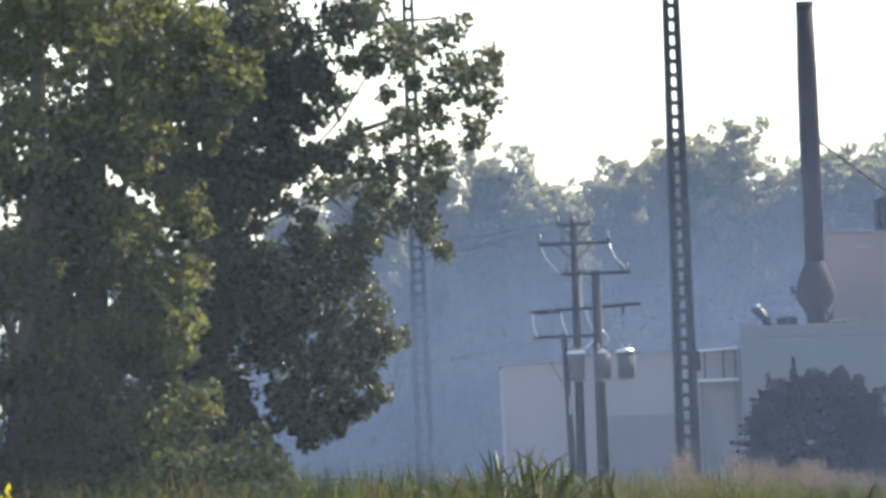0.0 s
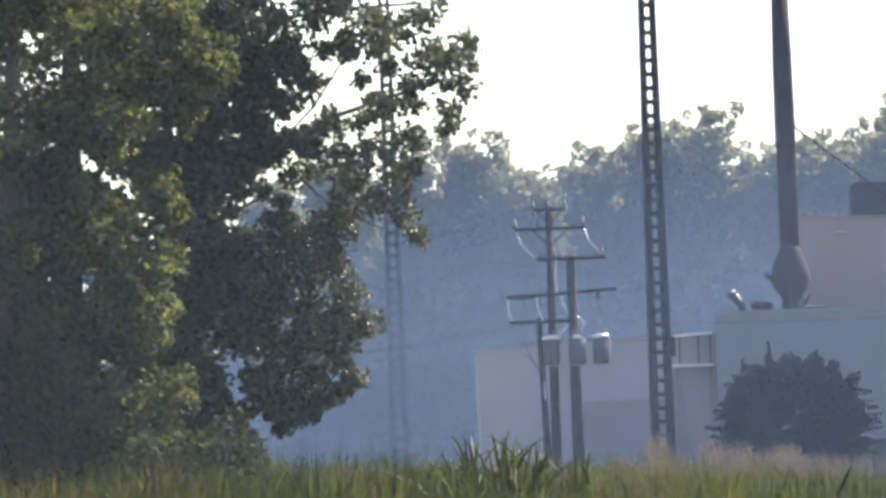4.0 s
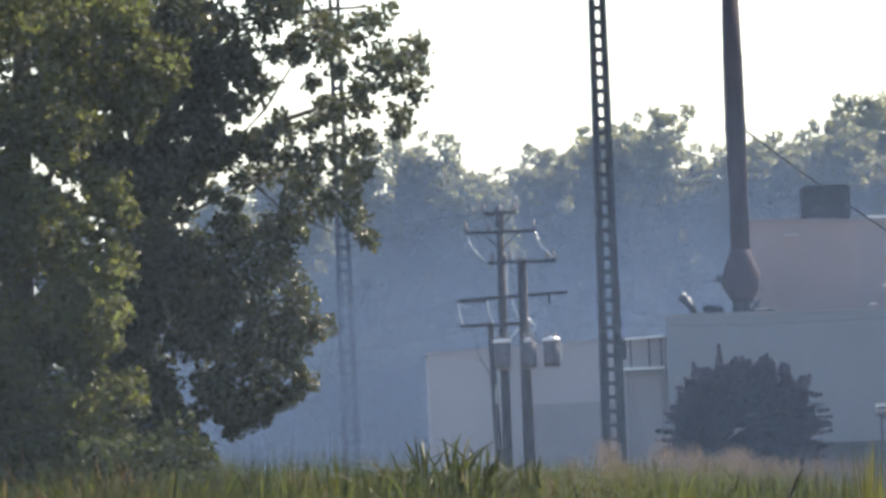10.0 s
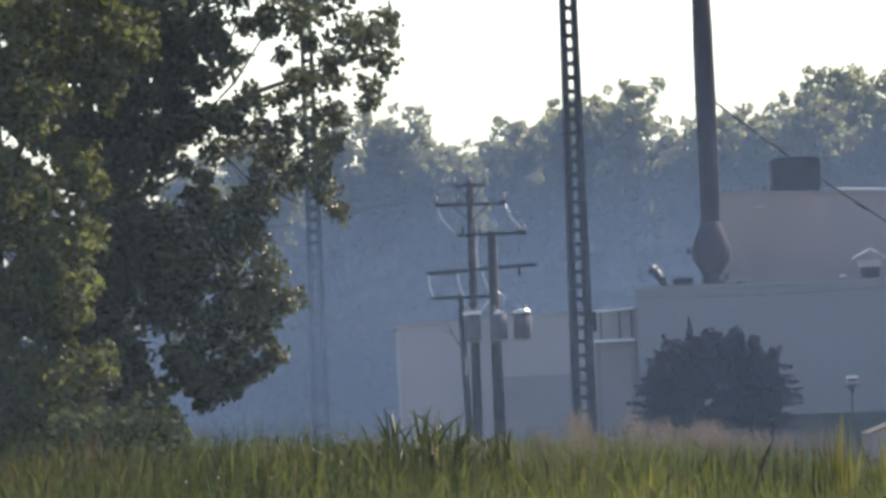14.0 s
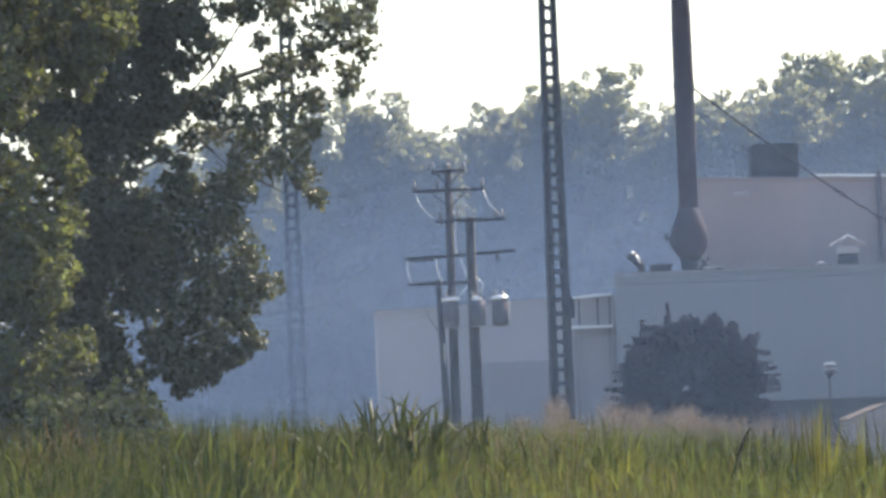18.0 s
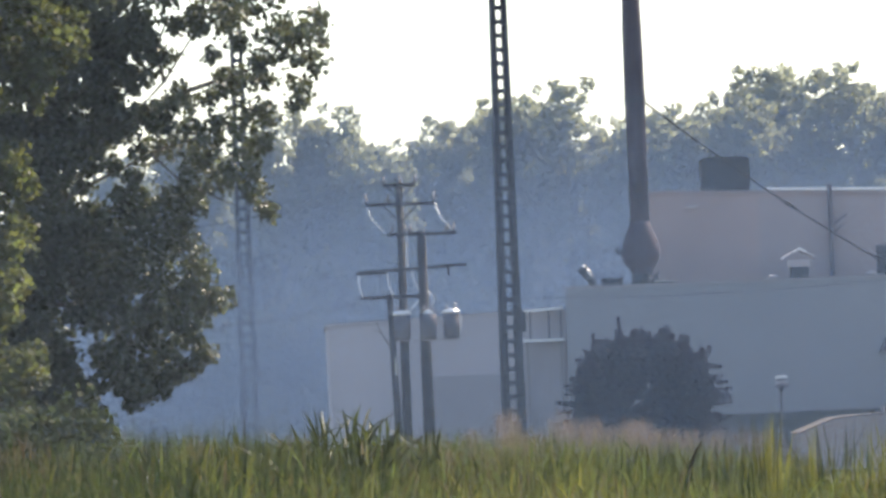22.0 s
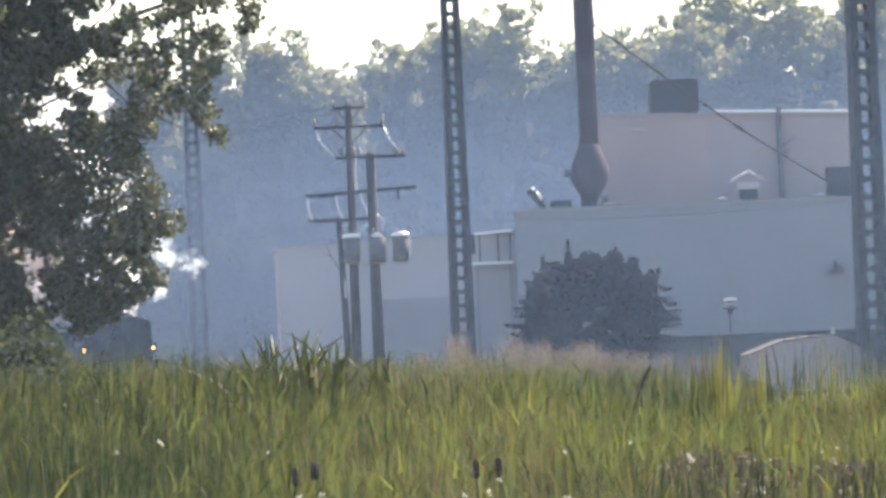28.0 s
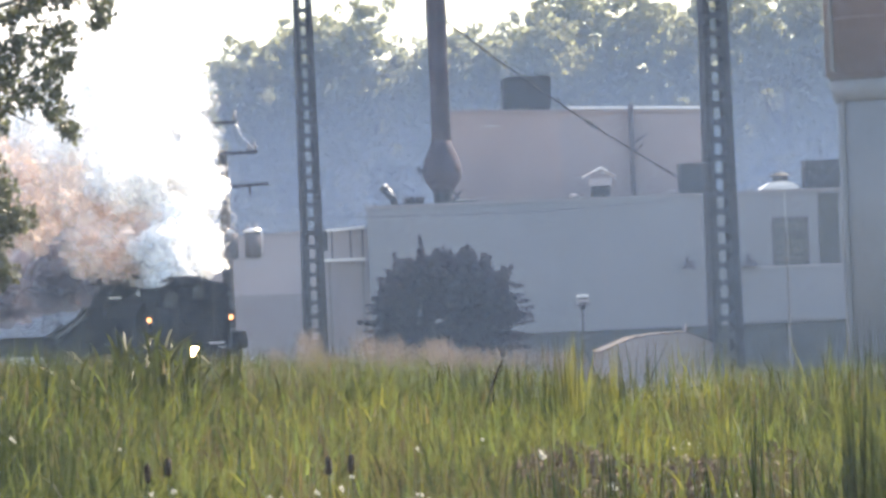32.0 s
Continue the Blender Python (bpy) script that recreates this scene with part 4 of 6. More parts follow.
def make_poplar():
    r = np.random.default_rng(3)
    t = thing("poplar_tree", "large dark poplar against the light with gaps in its crown", "tree")
    Y = 110.0
    bark = lambda pts, r0, r1: Shape().tube([(x, Y + 0.5 * math.sin(3 * i), z) for i, (x, z) in enumerate(pts)], [r0 + (r1 - r0) * i / (len(pts) - 1) for i in range(len(pts))], 9)
    part("trunk", bark([(-6.3, -0.1), (-6.2, 3.0), (-6.1, 5.15), (-6.0, 8.07), (-5.8, 12), (-5.7, 16)], 0.36, 0.08), M["bark"], t, smooth=True)
    for pts, r0, r1 in (([(-6.2, 3.2), (-5.6, 5.52), (-4.44, 7.02), (-2.54, 7.93), (-1.72, 8.73), (-1.2, 9.55)], 0.045, 0.016), ([(-6.1, 5.52), (-4.27, 6.33), (-2.96, 7.06), (-1.76, 7.61), (-0.38, 7.95)], 0.04, 0.014),
                        ([(-6.1, 4.3), (-4.81, 4.87), (-2.84, 5.0), (-1.7, 4.07)], 0.06, 0.02), ([(-6.0, 6.5), (-5.17, 8.52), (-3.44, 10.12), (-1.26, 10.43), (0.2, 10.45)], 0.07, 0.02),
                        ([(-2.54, 7.93), (-1.33, 8.57), (-0.14, 8.92), (0.75, 9.18)], 0.06, 0.012), ([(-1.72, 8.73), (-1.85, 9.3), (-1.6, 9.9)], 0.04, 0.012), ([(-2.0, 7.5), (-1.5, 7.0), (-0.6, 6.55)], 0.04, 0.01)):
        part("limb", bark(pts, r0, r1), M["bark"], t, smooth=True)
    part("bare_twig", Shape().tube([(0.72, Y, 9.0), (0.69, Y, 9.6), (0.70, Y, 10.1)], [0.012, 0.009, 0.004], 5), M["bark"], t)
    boughs, loose = boughs_of([c for c in CROWN_LEFT if c[0] < -4.4 or c[1] > 4] + [c for c in CROWN_MID if c[0] < -2.8] + CROWN_INNER, Y, r), boughs_of(CROWN_LOOSE + CROWN_RIGHT + CROWN_LACE + CROWN_LOW + [c for c in CROWN_MID if c[0] >= -2.8], Y, r)
    tips = [(x + r.normal(0, 0.06), Y + r.normal(0, 0.5), z + r.normal(0, 0.06), rad * r.uniform(0.85, 1.1)) for x, z, rad in CROWN_TIP for _ in range(2)]
    part("outer_crown", leaves("outer_crown", in_clumps(twigs_in(tips, r, 0.65), 250, r, 0.1), 0.118, M["leaf"], r), None, t, "loose outer foliage with gaps")
    part("middle_crown", leaves("middle_crown", with_gaps(in_clumps(twigs_in([c for c in loose if c[2] > 6.6], r, 0.45) + twigs_in([c for c in loose if c[2] <= 6.6], r, 0.64), 320, r, 0.1), r), 0.12, M["leaf"], r), M["leaf"], t, "leafy boughs that let light through")
    part("crown", leaves("crown", with_gaps(in_clumps(twigs_in(boughs, r), 350, r, 0.1), r), 0.125, M["leaf"], r), M["leaf"], t, "dense dark green foliage")
    # the crown goes on above
    far = [(r.uniform(-9.5, -1.0), Y + r.uniform(-2.5, 3), r.uniform(11.6, 17), r.uniform(0.8, 1.5)) for _ in range(18)]
    far = [q for q in far if math.hypot((q[0] + 5) / 6, (q[2] - 9) / 9) < 1.0]
    part("upper_crown", leaves("upper_crown", in_clumps(far, 420, r, 0.3), 0.16, M["leaf"], r), M["leaf"], t)


def make_maple():
    """The lighter tree that stands before the poplar."""
    r = np.random.default_rng(8)
    Y = 104.0
    k = Y / 110
    t = thing("maple_tree", "leafy green maple with light on its bough tops", "tree")
    part("trunk", Shape().tube([(-7.3, Y, -0.1), (-7.1, Y, 3.0), (-6.7, Y, 6.0), (-6.4, Y, 12.5)], [0.34, 0.26, 0.2, 0.06], 10), M["bark"], t, smooth=True)
    for pts in ([(-7.0, Y, 3.2), (-5.8, Y - 0.4, 5.0), (-4.6, Y - 0.6, 6.0)], [(-6.9, Y, 4.5), (-7.6, Y - 0.5, 6.5), (-8.0, Y - 0.6, 8.4)], [(-6.7, Y, 6.0), (-5.6, Y - 0.4, 8.2), (-5.0, Y - 0.5, 9.8)], [(-7.0, Y, 2.9), (-5.6, Y - 0.5, 3.3), (-4.4, Y - 0.5, 3.2)]):
        part("limb", Shape().tube(pts, [0.09, 0.06, 0.02], 8), M["bark"], t, smooth=True)
    plan = [(x * k, EYE + (z - EYE) * k, rad * 0.72) for x, z, rad in CROWN_LEFT if x < -4.4]
    plan += [(r.uniform(-7.6, -4.0), r.uniform(3.0, 10.4), r.uniform(0.25, 0.5)) for _ in range(22)]
    plan += MAPLE_RIGHT
    tw = twigs_in(boughs_of(plan, Y, r, 1.0), r)
    part("crown", leaves("crown", with_gaps(in_clumps(tw, 300, r, 0.1), r), 0.13, M["near_leaf"], r), None, t, "green foliage with sunlit tops and small gaps")
    far = [(r.uniform(-10, -4.5), Y + r.uniform(-1.5, 2), r.uniform(11.0, 14.5), r.uniform(0.8, 1.4)) for _ in range(8)] + [(r.uniform(-11.0, -8.0), Y + r.uniform(-2, 2), r.uniform(2.5, 11), r.uniform(0.8, 1.5)) for _ in range(34)]
    part("upper_crown", leaves("upper_crown", in_clumps(far, 420, r, 0.3), 0.16, M["near_leaf"], r), None, t)


def make_shrubs():
    r = np.random.default_rng(19)
    for x, y, z, w in ((-3.6, 98, 3.15, 0.34), (-3.1, 97, 2.8, 0.26), (-4.15, 97, 3.1, 0.36), (-2.75, 98.5, 3.0, 0.16), (-3.15, 98.2, 3.3, 0.24)):
        t = thing("shrub", "loose grey-green shrub at the foot of the trees", "shrub", group="shrubs under the trees")
        part("stem", Shape().tube([(x, y, -0.1), (x + 0.05, y, 1.2), (x, y, z - 0.3)], [0.05, 0.035, 0.01], 7), M["bark"], t)
        boughs = [(x + r.normal(0, w * 0.6), y + r.normal(0, 0.4), z - 0.15 - abs(r.normal(0, 0.7)), r.uniform(0.2, 0.4)) for _ in range(16)]
        part("crown", leaves("crown", in_clumps(twigs_in(boughs, r, 0.45), 130, r, 0.1), 0.12, M["shrub_leaf"], r), None, t)


def tree_mesh(seed, height, spread, foliage="wood_leaf"):
    """Crown of clumped leaves for a wood tree, and its trunk."""
    r = np.random.default_rng(seed)
    boughs = []
    for _ in range(34):
        s = r.uniform(0.28, 1.0)
        a, q = r.uniform(0, 2 * np.pi), spread * (1.02 - 0.75 * max(0, s - 0.45) / 0.55) * r.uniform(0.25, 1.0)
        boughs.append((q * math.cos(a), q * math.sin(a), height * s - 0.6, r.uniform(0.7, 1.35)))
    boughs += [(r.normal(0, 0.5), r.normal(0, 0.5), height * s - 0.6, 1.25) for s in (0.66, 0.73, 0.8, 0.87, 0.93, 0.97)]
    tw = []
    for x, y, z, rad in boughs:
        for _ in range(13):
            d = r.normal(0, 1, 3)
            d *= rad * r.uniform(0.5, 1.1) / np.linalg.norm(d)
            tw.append((x + d[0], y + d[1], z + d[2], r.uniform(0.25, 0.5)))
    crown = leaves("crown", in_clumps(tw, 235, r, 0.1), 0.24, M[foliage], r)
    s = Shape().tube([(0, 0, -0.2), (0.1, 0, height * 0.4), (0.05, 0.1, height * 0.85)], [0.28, 0.2, 0.05], 8)
    for x, y, z, _ in boughs[:9]:
        s.tube([(0.1, 0, z * 0.7), (x * 0.5, y * 0.5, z * 0.88), (x, y, z)], [0.1, 0.06, 0.02], 5)
    return crown, s.mesh("trunk", M["bark"], True)


def make_woods():
    r = np.random.default_rng(11)
    kinds = [(17.0, 3.6), (15.5, 4.2), (18.0, 3.2), (16.0, 3.0), (14.0, 3.8), (17.0, 4.0)]
    made = []
    for k, (h, w) in enumerate(kinds):
        t = thing("woodland_tree", "hazy broadleaf tree at the edge of the wood", "tree", pose(-200 - 12 * k, 420, 0), group="trees of the wood")
        crown, trunk = tree_mesh(40 + k, h, w)
        part("crown", crown, None, t)
        part("trunk", trunk, None, t)
        made.append((t, h))
    dark = []
    # Young trees coloured dark, which paints the shade along the wood's foot.
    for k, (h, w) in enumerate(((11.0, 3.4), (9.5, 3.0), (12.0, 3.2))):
        t = thing("understorey_tree", "young tree coloured dark for the shade under the wood", "tree", pose(-290 - 12 * k, 420, 0), group="understorey trees")
        crown, trunk = tree_mesh(60 + k, h, w, "shade_leaf")
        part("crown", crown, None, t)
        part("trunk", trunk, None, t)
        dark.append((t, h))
    # x and height of the tree tops along the front of the wood
    tops = [(-34, 19), (-29, 20), (-12, 15.8), (-8, 16.4), (-4.5, 17.8), (0.7, 19), (3.4, 19.4), (6.0, 16.6), (9.3, 18.8), (11.6, 17.6), (13.8, 19.3), (16.6, 20.0), (19.3, 18.2), (21.6, 18.0),
            (24.0, 17.4), (22.8, 18.2), (25.3, 18.4), (5.0, 17.0), (7.4, 17.3), (26.9, 20.3), (30.0, 20.6), (32.7, 18.8), (35.6, 20.2), (38.5, 20.8), (41.5, 20.3), (45, 20), (49, 21), (54, 20)]
    for i, (x, h) in enumerate(tops):
        t, h0 = made[i % 6]
        copy_thing(t, pose(x, 340 + r.uniform(-4, 4), 0, 0, 0, r.uniform(0, 360)) @ Matrix.Scale((h + 0.5) / (h0 + 0.2), 4))
    for row, y, lift in ((0, 328, 0.64), (1, 352, 0.93)):
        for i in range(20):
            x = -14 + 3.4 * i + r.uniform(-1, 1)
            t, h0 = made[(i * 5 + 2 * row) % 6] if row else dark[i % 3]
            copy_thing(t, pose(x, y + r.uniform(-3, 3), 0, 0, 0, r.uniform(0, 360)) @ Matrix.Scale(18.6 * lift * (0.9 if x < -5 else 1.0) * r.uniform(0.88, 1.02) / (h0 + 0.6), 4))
    clumps = [(r.uniform(-30, 56), r.uniform(316, 326), r.uniform(0.3, 8.5), r.uniform(1.0, 1.9)) for _ in range(640)]
    clumps = [c for c in clumps if abs(c[0] - track_x(c[1])) > 5]
    tagged(part("undergrowth", leaves("undergrowth", in_clumps(clumps, 60, r, 0.4), 0.46, M["shade_leaf"], r), M["shade_leaf"]), "tangled undergrowth along the wood's edge, coloured dark for shade", "bushes", kind="stuff")
    clumps = [(r.uniform(-330, 420), r.uniform(385, 420), r.uniform(0, 17), r.uniform(2.5, 4.5)) for _ in range(1100)]
    clumps = [c for c in clumps if abs(c[0] - track_x(c[1])) > 9 and not (-20 < c[0] < -6 and c[2] > 11)]
    clumps += [(r.uniform(-5, 66), r.uniform(364, 376), r.uniform(0, 15.5), r.uniform(1.8, 3.0)) for _ in range(640)]
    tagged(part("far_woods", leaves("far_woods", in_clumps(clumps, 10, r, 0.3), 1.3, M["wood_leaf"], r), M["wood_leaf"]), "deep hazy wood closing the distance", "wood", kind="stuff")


def make_bush():
    """A low ragged tree: a dense heart and many upswept leafy shoots that stand out from it."""
    r = np.random.default_rng(21)
    X, Y = 14.45, 248.6
    t = thing("plum_tree", "low ragged dark plum-leaved tree before the hall", "tree", pose(X, Y, 0))
    part("trunk", Shape().tube([(0, 0, -0.1), (0.05, 0, 1.2), (0, 0, 3.2)], [0.2, 0.15, 0.05], 8), M["bark"], t)
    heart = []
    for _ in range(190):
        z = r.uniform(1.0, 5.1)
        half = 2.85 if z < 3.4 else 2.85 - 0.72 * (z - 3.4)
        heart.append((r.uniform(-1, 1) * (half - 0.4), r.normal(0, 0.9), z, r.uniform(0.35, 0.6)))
    part("inner_crown", leaves("inner_crown", in_clumps(heart, 150, r, 0.1), 0.24, M["plum_heart"], r), M["plum_heart"], t, "dense heart of the crown, coloured dark for its shade")
    shoots = []
    for k in range(150):
        a = r.uniform(-0.12, math.pi + 0.12)
        reach = r.uniform(0.82, 1.12)
        ex = 3.1 * math.cos(a) * reach
        ez = 3.2 + (2.35 * math.sin(a) if a > 0 else 0) * reach ** 0.7 - r.uniform(0, 1.7) * abs(math.cos(a)) ** 3
        y0 = r.normal(0, 0.8)
        flat = abs(math.cos(a)) > 0.75
        base = np.array((ex * (0.55 if flat else 0.82), y0 * 0.6, ez - (0.12 if flat else 0.85)))
        tip = np.array((ex + r.normal(0, 0.06), y0, ez + r.uniform(0.0, 0.22)))
        if k % 3 == 0:
            part("shoot", Shape().tube([tuple(base), tuple((base + tip) / 2 + (0, 0, -0.05)), tuple(tip)], [0.03, 0.02, 0.006], 5), M["bark"], t)
        for s in np.linspace(0.0, 1.0, 13):
            mid = base + (tip - base) * s
            shoots.append((mid[0] + r.normal(0, 0.03), mid[1], mid[2] + 0.06 * math.sin(3 * s), 0.26 * (1 - s) ** 0.7 + 0.05))
    for x, z, h in ((-0.87, 5.35, 0.95), (-0.95, 5.1, 0.7), (-1.9, 4.8, 0.85), (-1.75, 4.7, 0.7), (0.3, 5.1, 0.6), (0.75, 5.1, 0.65), (1.15, 5.0, 0.6)):
        part("shoot", Shape().tube([(x, 0, z - 0.5), (x + 0.03, 0, z + h)], [0.025, 0.006], 5), M["bark"], t)
        shoots += [(x + r.normal(0, 0.02), r.normal(0, 0.06), z + h * s, 0.17 - 0.12 * s) for s in np.linspace(0, 1, 12)]
    at = in_clumps(shoots, 520, r, 0.1)
    part("crown", leaves("crown", at, 0.12, M["plum_leaf"], r), M["plum_leaf"], t, "plum-leaved shoots with blue haze in their colour")


# ---- reeds and grass ----
def wedge(n, y0, y1, r, left=-0.085, right=0.145, side=2.0):
    y = np.sqrt(r.uniform(y0 ** 2, y1 ** 2, n))
    x = r.uniform(0, 1, n) * ((right - left) * y + 2 * side) + left * y - side
    p = np.stack([x, y, np.zeros(n)], 1)
    return p[np.abs(x - (3.9 + (219.8 - y) * 0.2012)) > 1.9]


def patchy(p, size, seed):
    return np.array([noise.noise((x / size, y / size, seed)) for x, y, _ in p])


def make_grass():
    r = np.random.default_rng(5)
    kinds = ((34000, 29, 40, 1.70, 0.0095, 3, 2), (58000, 40, 62, 1.86, 0.014, 3, 2), (48000, 62, 100, 2.06, 0.022, 3, 1), (36000, 100, 178, 2.12, 0.036, 3, 0))
    for k, (n, y0, y1, h, w, segs, leafy) in enumerate(kinds):
        c = wedge(n // 9, y0, y1, r)
        p = np.repeat(c, 9, 0)
        own = np.repeat(r.normal(0, 1, len(c)), 9)
        p[:, :2] += r.normal(0, 0.05 + 0.05 * (k + 1) ** 0.5, (len(p), 2))
        tall = patchy(p, 3.0 + 1.5 * k, 1.7)
        height = h * (1 + 0.15 * tall + 0.09 * own - np.abs(r.normal(0, 0.2, len(p))) + 0.07)
        if y0 > 60:
            s = np.clip((p[:, 0] / p[:, 1] - 0.04) / 0.055, 0, 1)
            height *= 1 - 0.36 * s * s * (3 - 2 * s)
            height *= 1 - 0.44 * np.exp(-((p[:, 0] / p[:, 1] - 0.0935) / 0.0085) ** 4)
        left = np.clip((0.012 - p[:, 0] / p[:, 1]) / 0.02, 0, 1) * np.clip((p[:, 1] - 55) / 20, 0, 1)
        height *= 1 + 0.15 * left
        # low and thin before the litter heap
        height *= 1 - 0.52 * np.exp(-((p[:, 0] / p[:, 1] - 0.092) / 0.024) ** 6) * (p[:, 1] < 52) * np.where(p[:, 1] < 45, 0.75, 1.0) * (np.repeat(r.random(len(c)), 9) > 0.09)
        # Hue also drifts with bearing: darker left and far right, golden between.
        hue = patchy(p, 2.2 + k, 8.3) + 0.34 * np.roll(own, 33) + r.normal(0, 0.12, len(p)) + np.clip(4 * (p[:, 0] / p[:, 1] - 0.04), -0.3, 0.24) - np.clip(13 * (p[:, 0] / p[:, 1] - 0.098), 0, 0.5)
        dry = patchy(p, 1.6 + k, 21.4) + 0.2 * np.roll(own, 77) + r.normal(0, 0.16, len(p)) > 0.46
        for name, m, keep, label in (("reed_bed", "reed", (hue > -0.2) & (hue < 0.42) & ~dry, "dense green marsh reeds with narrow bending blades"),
                                     ("dark_reeds", "reed_dark", (hue <= -0.2) & ~dry, "darker blue-green reeds, some standing in for shaded pockets"),
                                     ("golden_reeds", "reed_gold", (hue >= 0.42) & ~dry, "reed blades coloured yellow-green as if sunlit"),
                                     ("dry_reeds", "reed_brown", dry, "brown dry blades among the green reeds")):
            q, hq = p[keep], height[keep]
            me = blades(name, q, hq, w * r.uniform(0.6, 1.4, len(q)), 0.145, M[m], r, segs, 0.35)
            tagged(part(name, me, None), label, "reeds", kind="stuff")
            if leafy:
                # side leaves that spring from the upper part of the stalks and arch outwards
                b, hb = np.repeat(q, leafy, 0), np.repeat(hq, leafy)
                b = b + np.stack([r.normal(0, 0.05, len(b)), r.normal(0, 0.05, len(b)), hb * r.uniform(0.5, 0.86, len(b))], 1)
                me = blades("reed_leaves", b, (0.6 + 0.18 * k) * r.uniform(0.18, 0.44, len(b)), 1.2 * w * r.uniform(0.6, 1.4, len(b)), 0.42, M[m], r, 2 if k < 2 else 3, 0.35)
                tagged(part("reed_leaves", me, None), "short arching side leaves of the " + name.replace("_", " "), "reeds", kind="stuff")
    # pinkish plume grass on the far edge: low everywhere, with taller tufts
    tufts = [(6.15, 2.9, 0.1), (6.35, 3.05, 0.09), (5.3, 2.5, 0.12), (7.7, 2.88, 0.1), (7.95, 2.65, 0.12), (8.5, 2.7, 0.1), (8.75, 2.45, 0.12), (9.3, 2.4, 0.12), (9.62, 2.62, 0.1), (9.88, 2.56, 0.09), (10.4, 2.3, 0.14), (4.3, 2.35, 0.14), (11.0, 2.2, 0.14)]
    x = np.concatenate([r.normal(cx, w, 60) for cx, _, w in tufts] + [r.uniform(2, 13.5, 480)])
    h = np.concatenate([cz * r.uniform(0.78, 1.0, 60) for _, cz, _ in tufts] + [2.02 + r.normal(0, 0.14, 480)])
    n = len(x)
    p = np.stack([x, r.uniform(167, 177, n), np.zeros(n)], 1)
    tagged(part("plume_grass", blades("plume_grass", p, h, np.full(n, 0.02), 0.05, M["plume"], r, 2), None), "pinkish flowering plume grass on the marsh edge", "grass", kind="stuff")
    tips = np.repeat(p + np.stack([r.normal(0, 0.03, n), r.normal(0, 0.1, n), h * 0.97], 1), 14, 0)
    low = r.uniform(0, 1, len(tips))
    tips += np.stack([r.normal(0, 0.012 + 0.05 * low), r.normal(0, 0.04, len(tips)), -0.42 * low], 1)
    tagged(part("grass_plumes", leaves("grass_plumes", tips, 0.04, M["plume"], r, 2.0), None), "feathery pink seed plumes of the grass", "grass", kind="stuff")
    # dry seed grass at the foot of the shrubs and along the far edge of the marsh
    for name, y0, y1, x0, x1, n, h0 in (("seed_grass", 88, 95, -4.4, -0.6, 700, 2.5), ("seed_grass", 116, 128, -1.6, 5.4, 900, 2.4)):
        x = r.uniform(x0, x1, n)
        x = x[np.sin(4.3 * x) + 0.7 * np.sin(9.7 * x + 1) > r.uniform(-1.2, 1.2, n)]
        n = len(x)
        p = np.stack([x, r.uniform(y0, y1, n), np.zeros(n)], 1)
        h = h0 * (1 + 0.06 * np.sin(3.1 * x)) * r.uniform(0.86, 1.04, n)
        tagged(part(name, blades(name, p, h, np.full(n, 0.012), 0.09, M["straw"], r, 3), None), "dry brown seed grass standing among the reeds", "grass", kind="stuff")
        tips = np.repeat(p + np.stack([r.normal(0, 0.06, n), r.normal(0, 0.1, n), h * 0.96], 1), 10, 0)
        low = r.uniform(0, 1, len(tips))
        tips += np.stack([r.normal(0, 0.012 + 0.04 * low), r.normal(0, 0.04, len(tips)), -0.34 * low], 1)
        tagged(part("seed_heads", leaves("seed_heads", tips, 0.03, M["straw"], r, 2.0), None), "feathery brown seed heads of the dry grass", "grass", kind="stuff")


def tall_clump(x, y, z, n, spread, mat, label, seed, width=0.06, lean=0.22):
    r = np.random.default_rng(seed)
    c = thing("reed_clump", label, "reeds", pose(x, y, 0), group="tall reed clumps")
    p = np.stack([r.normal(0, spread, n), r.normal(0, spread, n), np.zeros(n)], 1)
    tagged(part("foliage", blades("foliage", p, z * r.uniform(0.8, 1.02, n), np.full(n, width), lean, M[mat], r, 4), None, c), kind="stuff")


def broad_clump(x, y, z, n, label, seed):
    """A few broad stiff blades that fan out, with shorter leaves at their sides."""
    r = np.random.default_rng(seed)
    c = thing("reed_clump", label, "reeds", pose(x, y, 0), group="tall reed clumps")
    p = np.stack([r.normal(0, 0.1, n), r.normal(0, 0.1, n), np.zeros(n)], 1)
    tagged(part("foliage", blades("foliage", p, z * r.uniform(0.84, 1.0, n), np.full(n, 0.06), 0.09, M["reed_mid"], r, 5, 0.2), None, c), kind="stuff")
    p = np.stack([r.normal(0, 0.13, 2 * n), r.normal(0, 0.1, 2 * n), z * r.uniform(0.68, 0.85, 2 * n)], 1)
    tagged(part("side_leaf", blades("side_leaf", p, r.uniform(0.35, 0.62, 2 * n), np.full(2 * n, 0.055), 0.6, M["reed_mid"], r, 4, 0.3), None, c), kind="stuff")


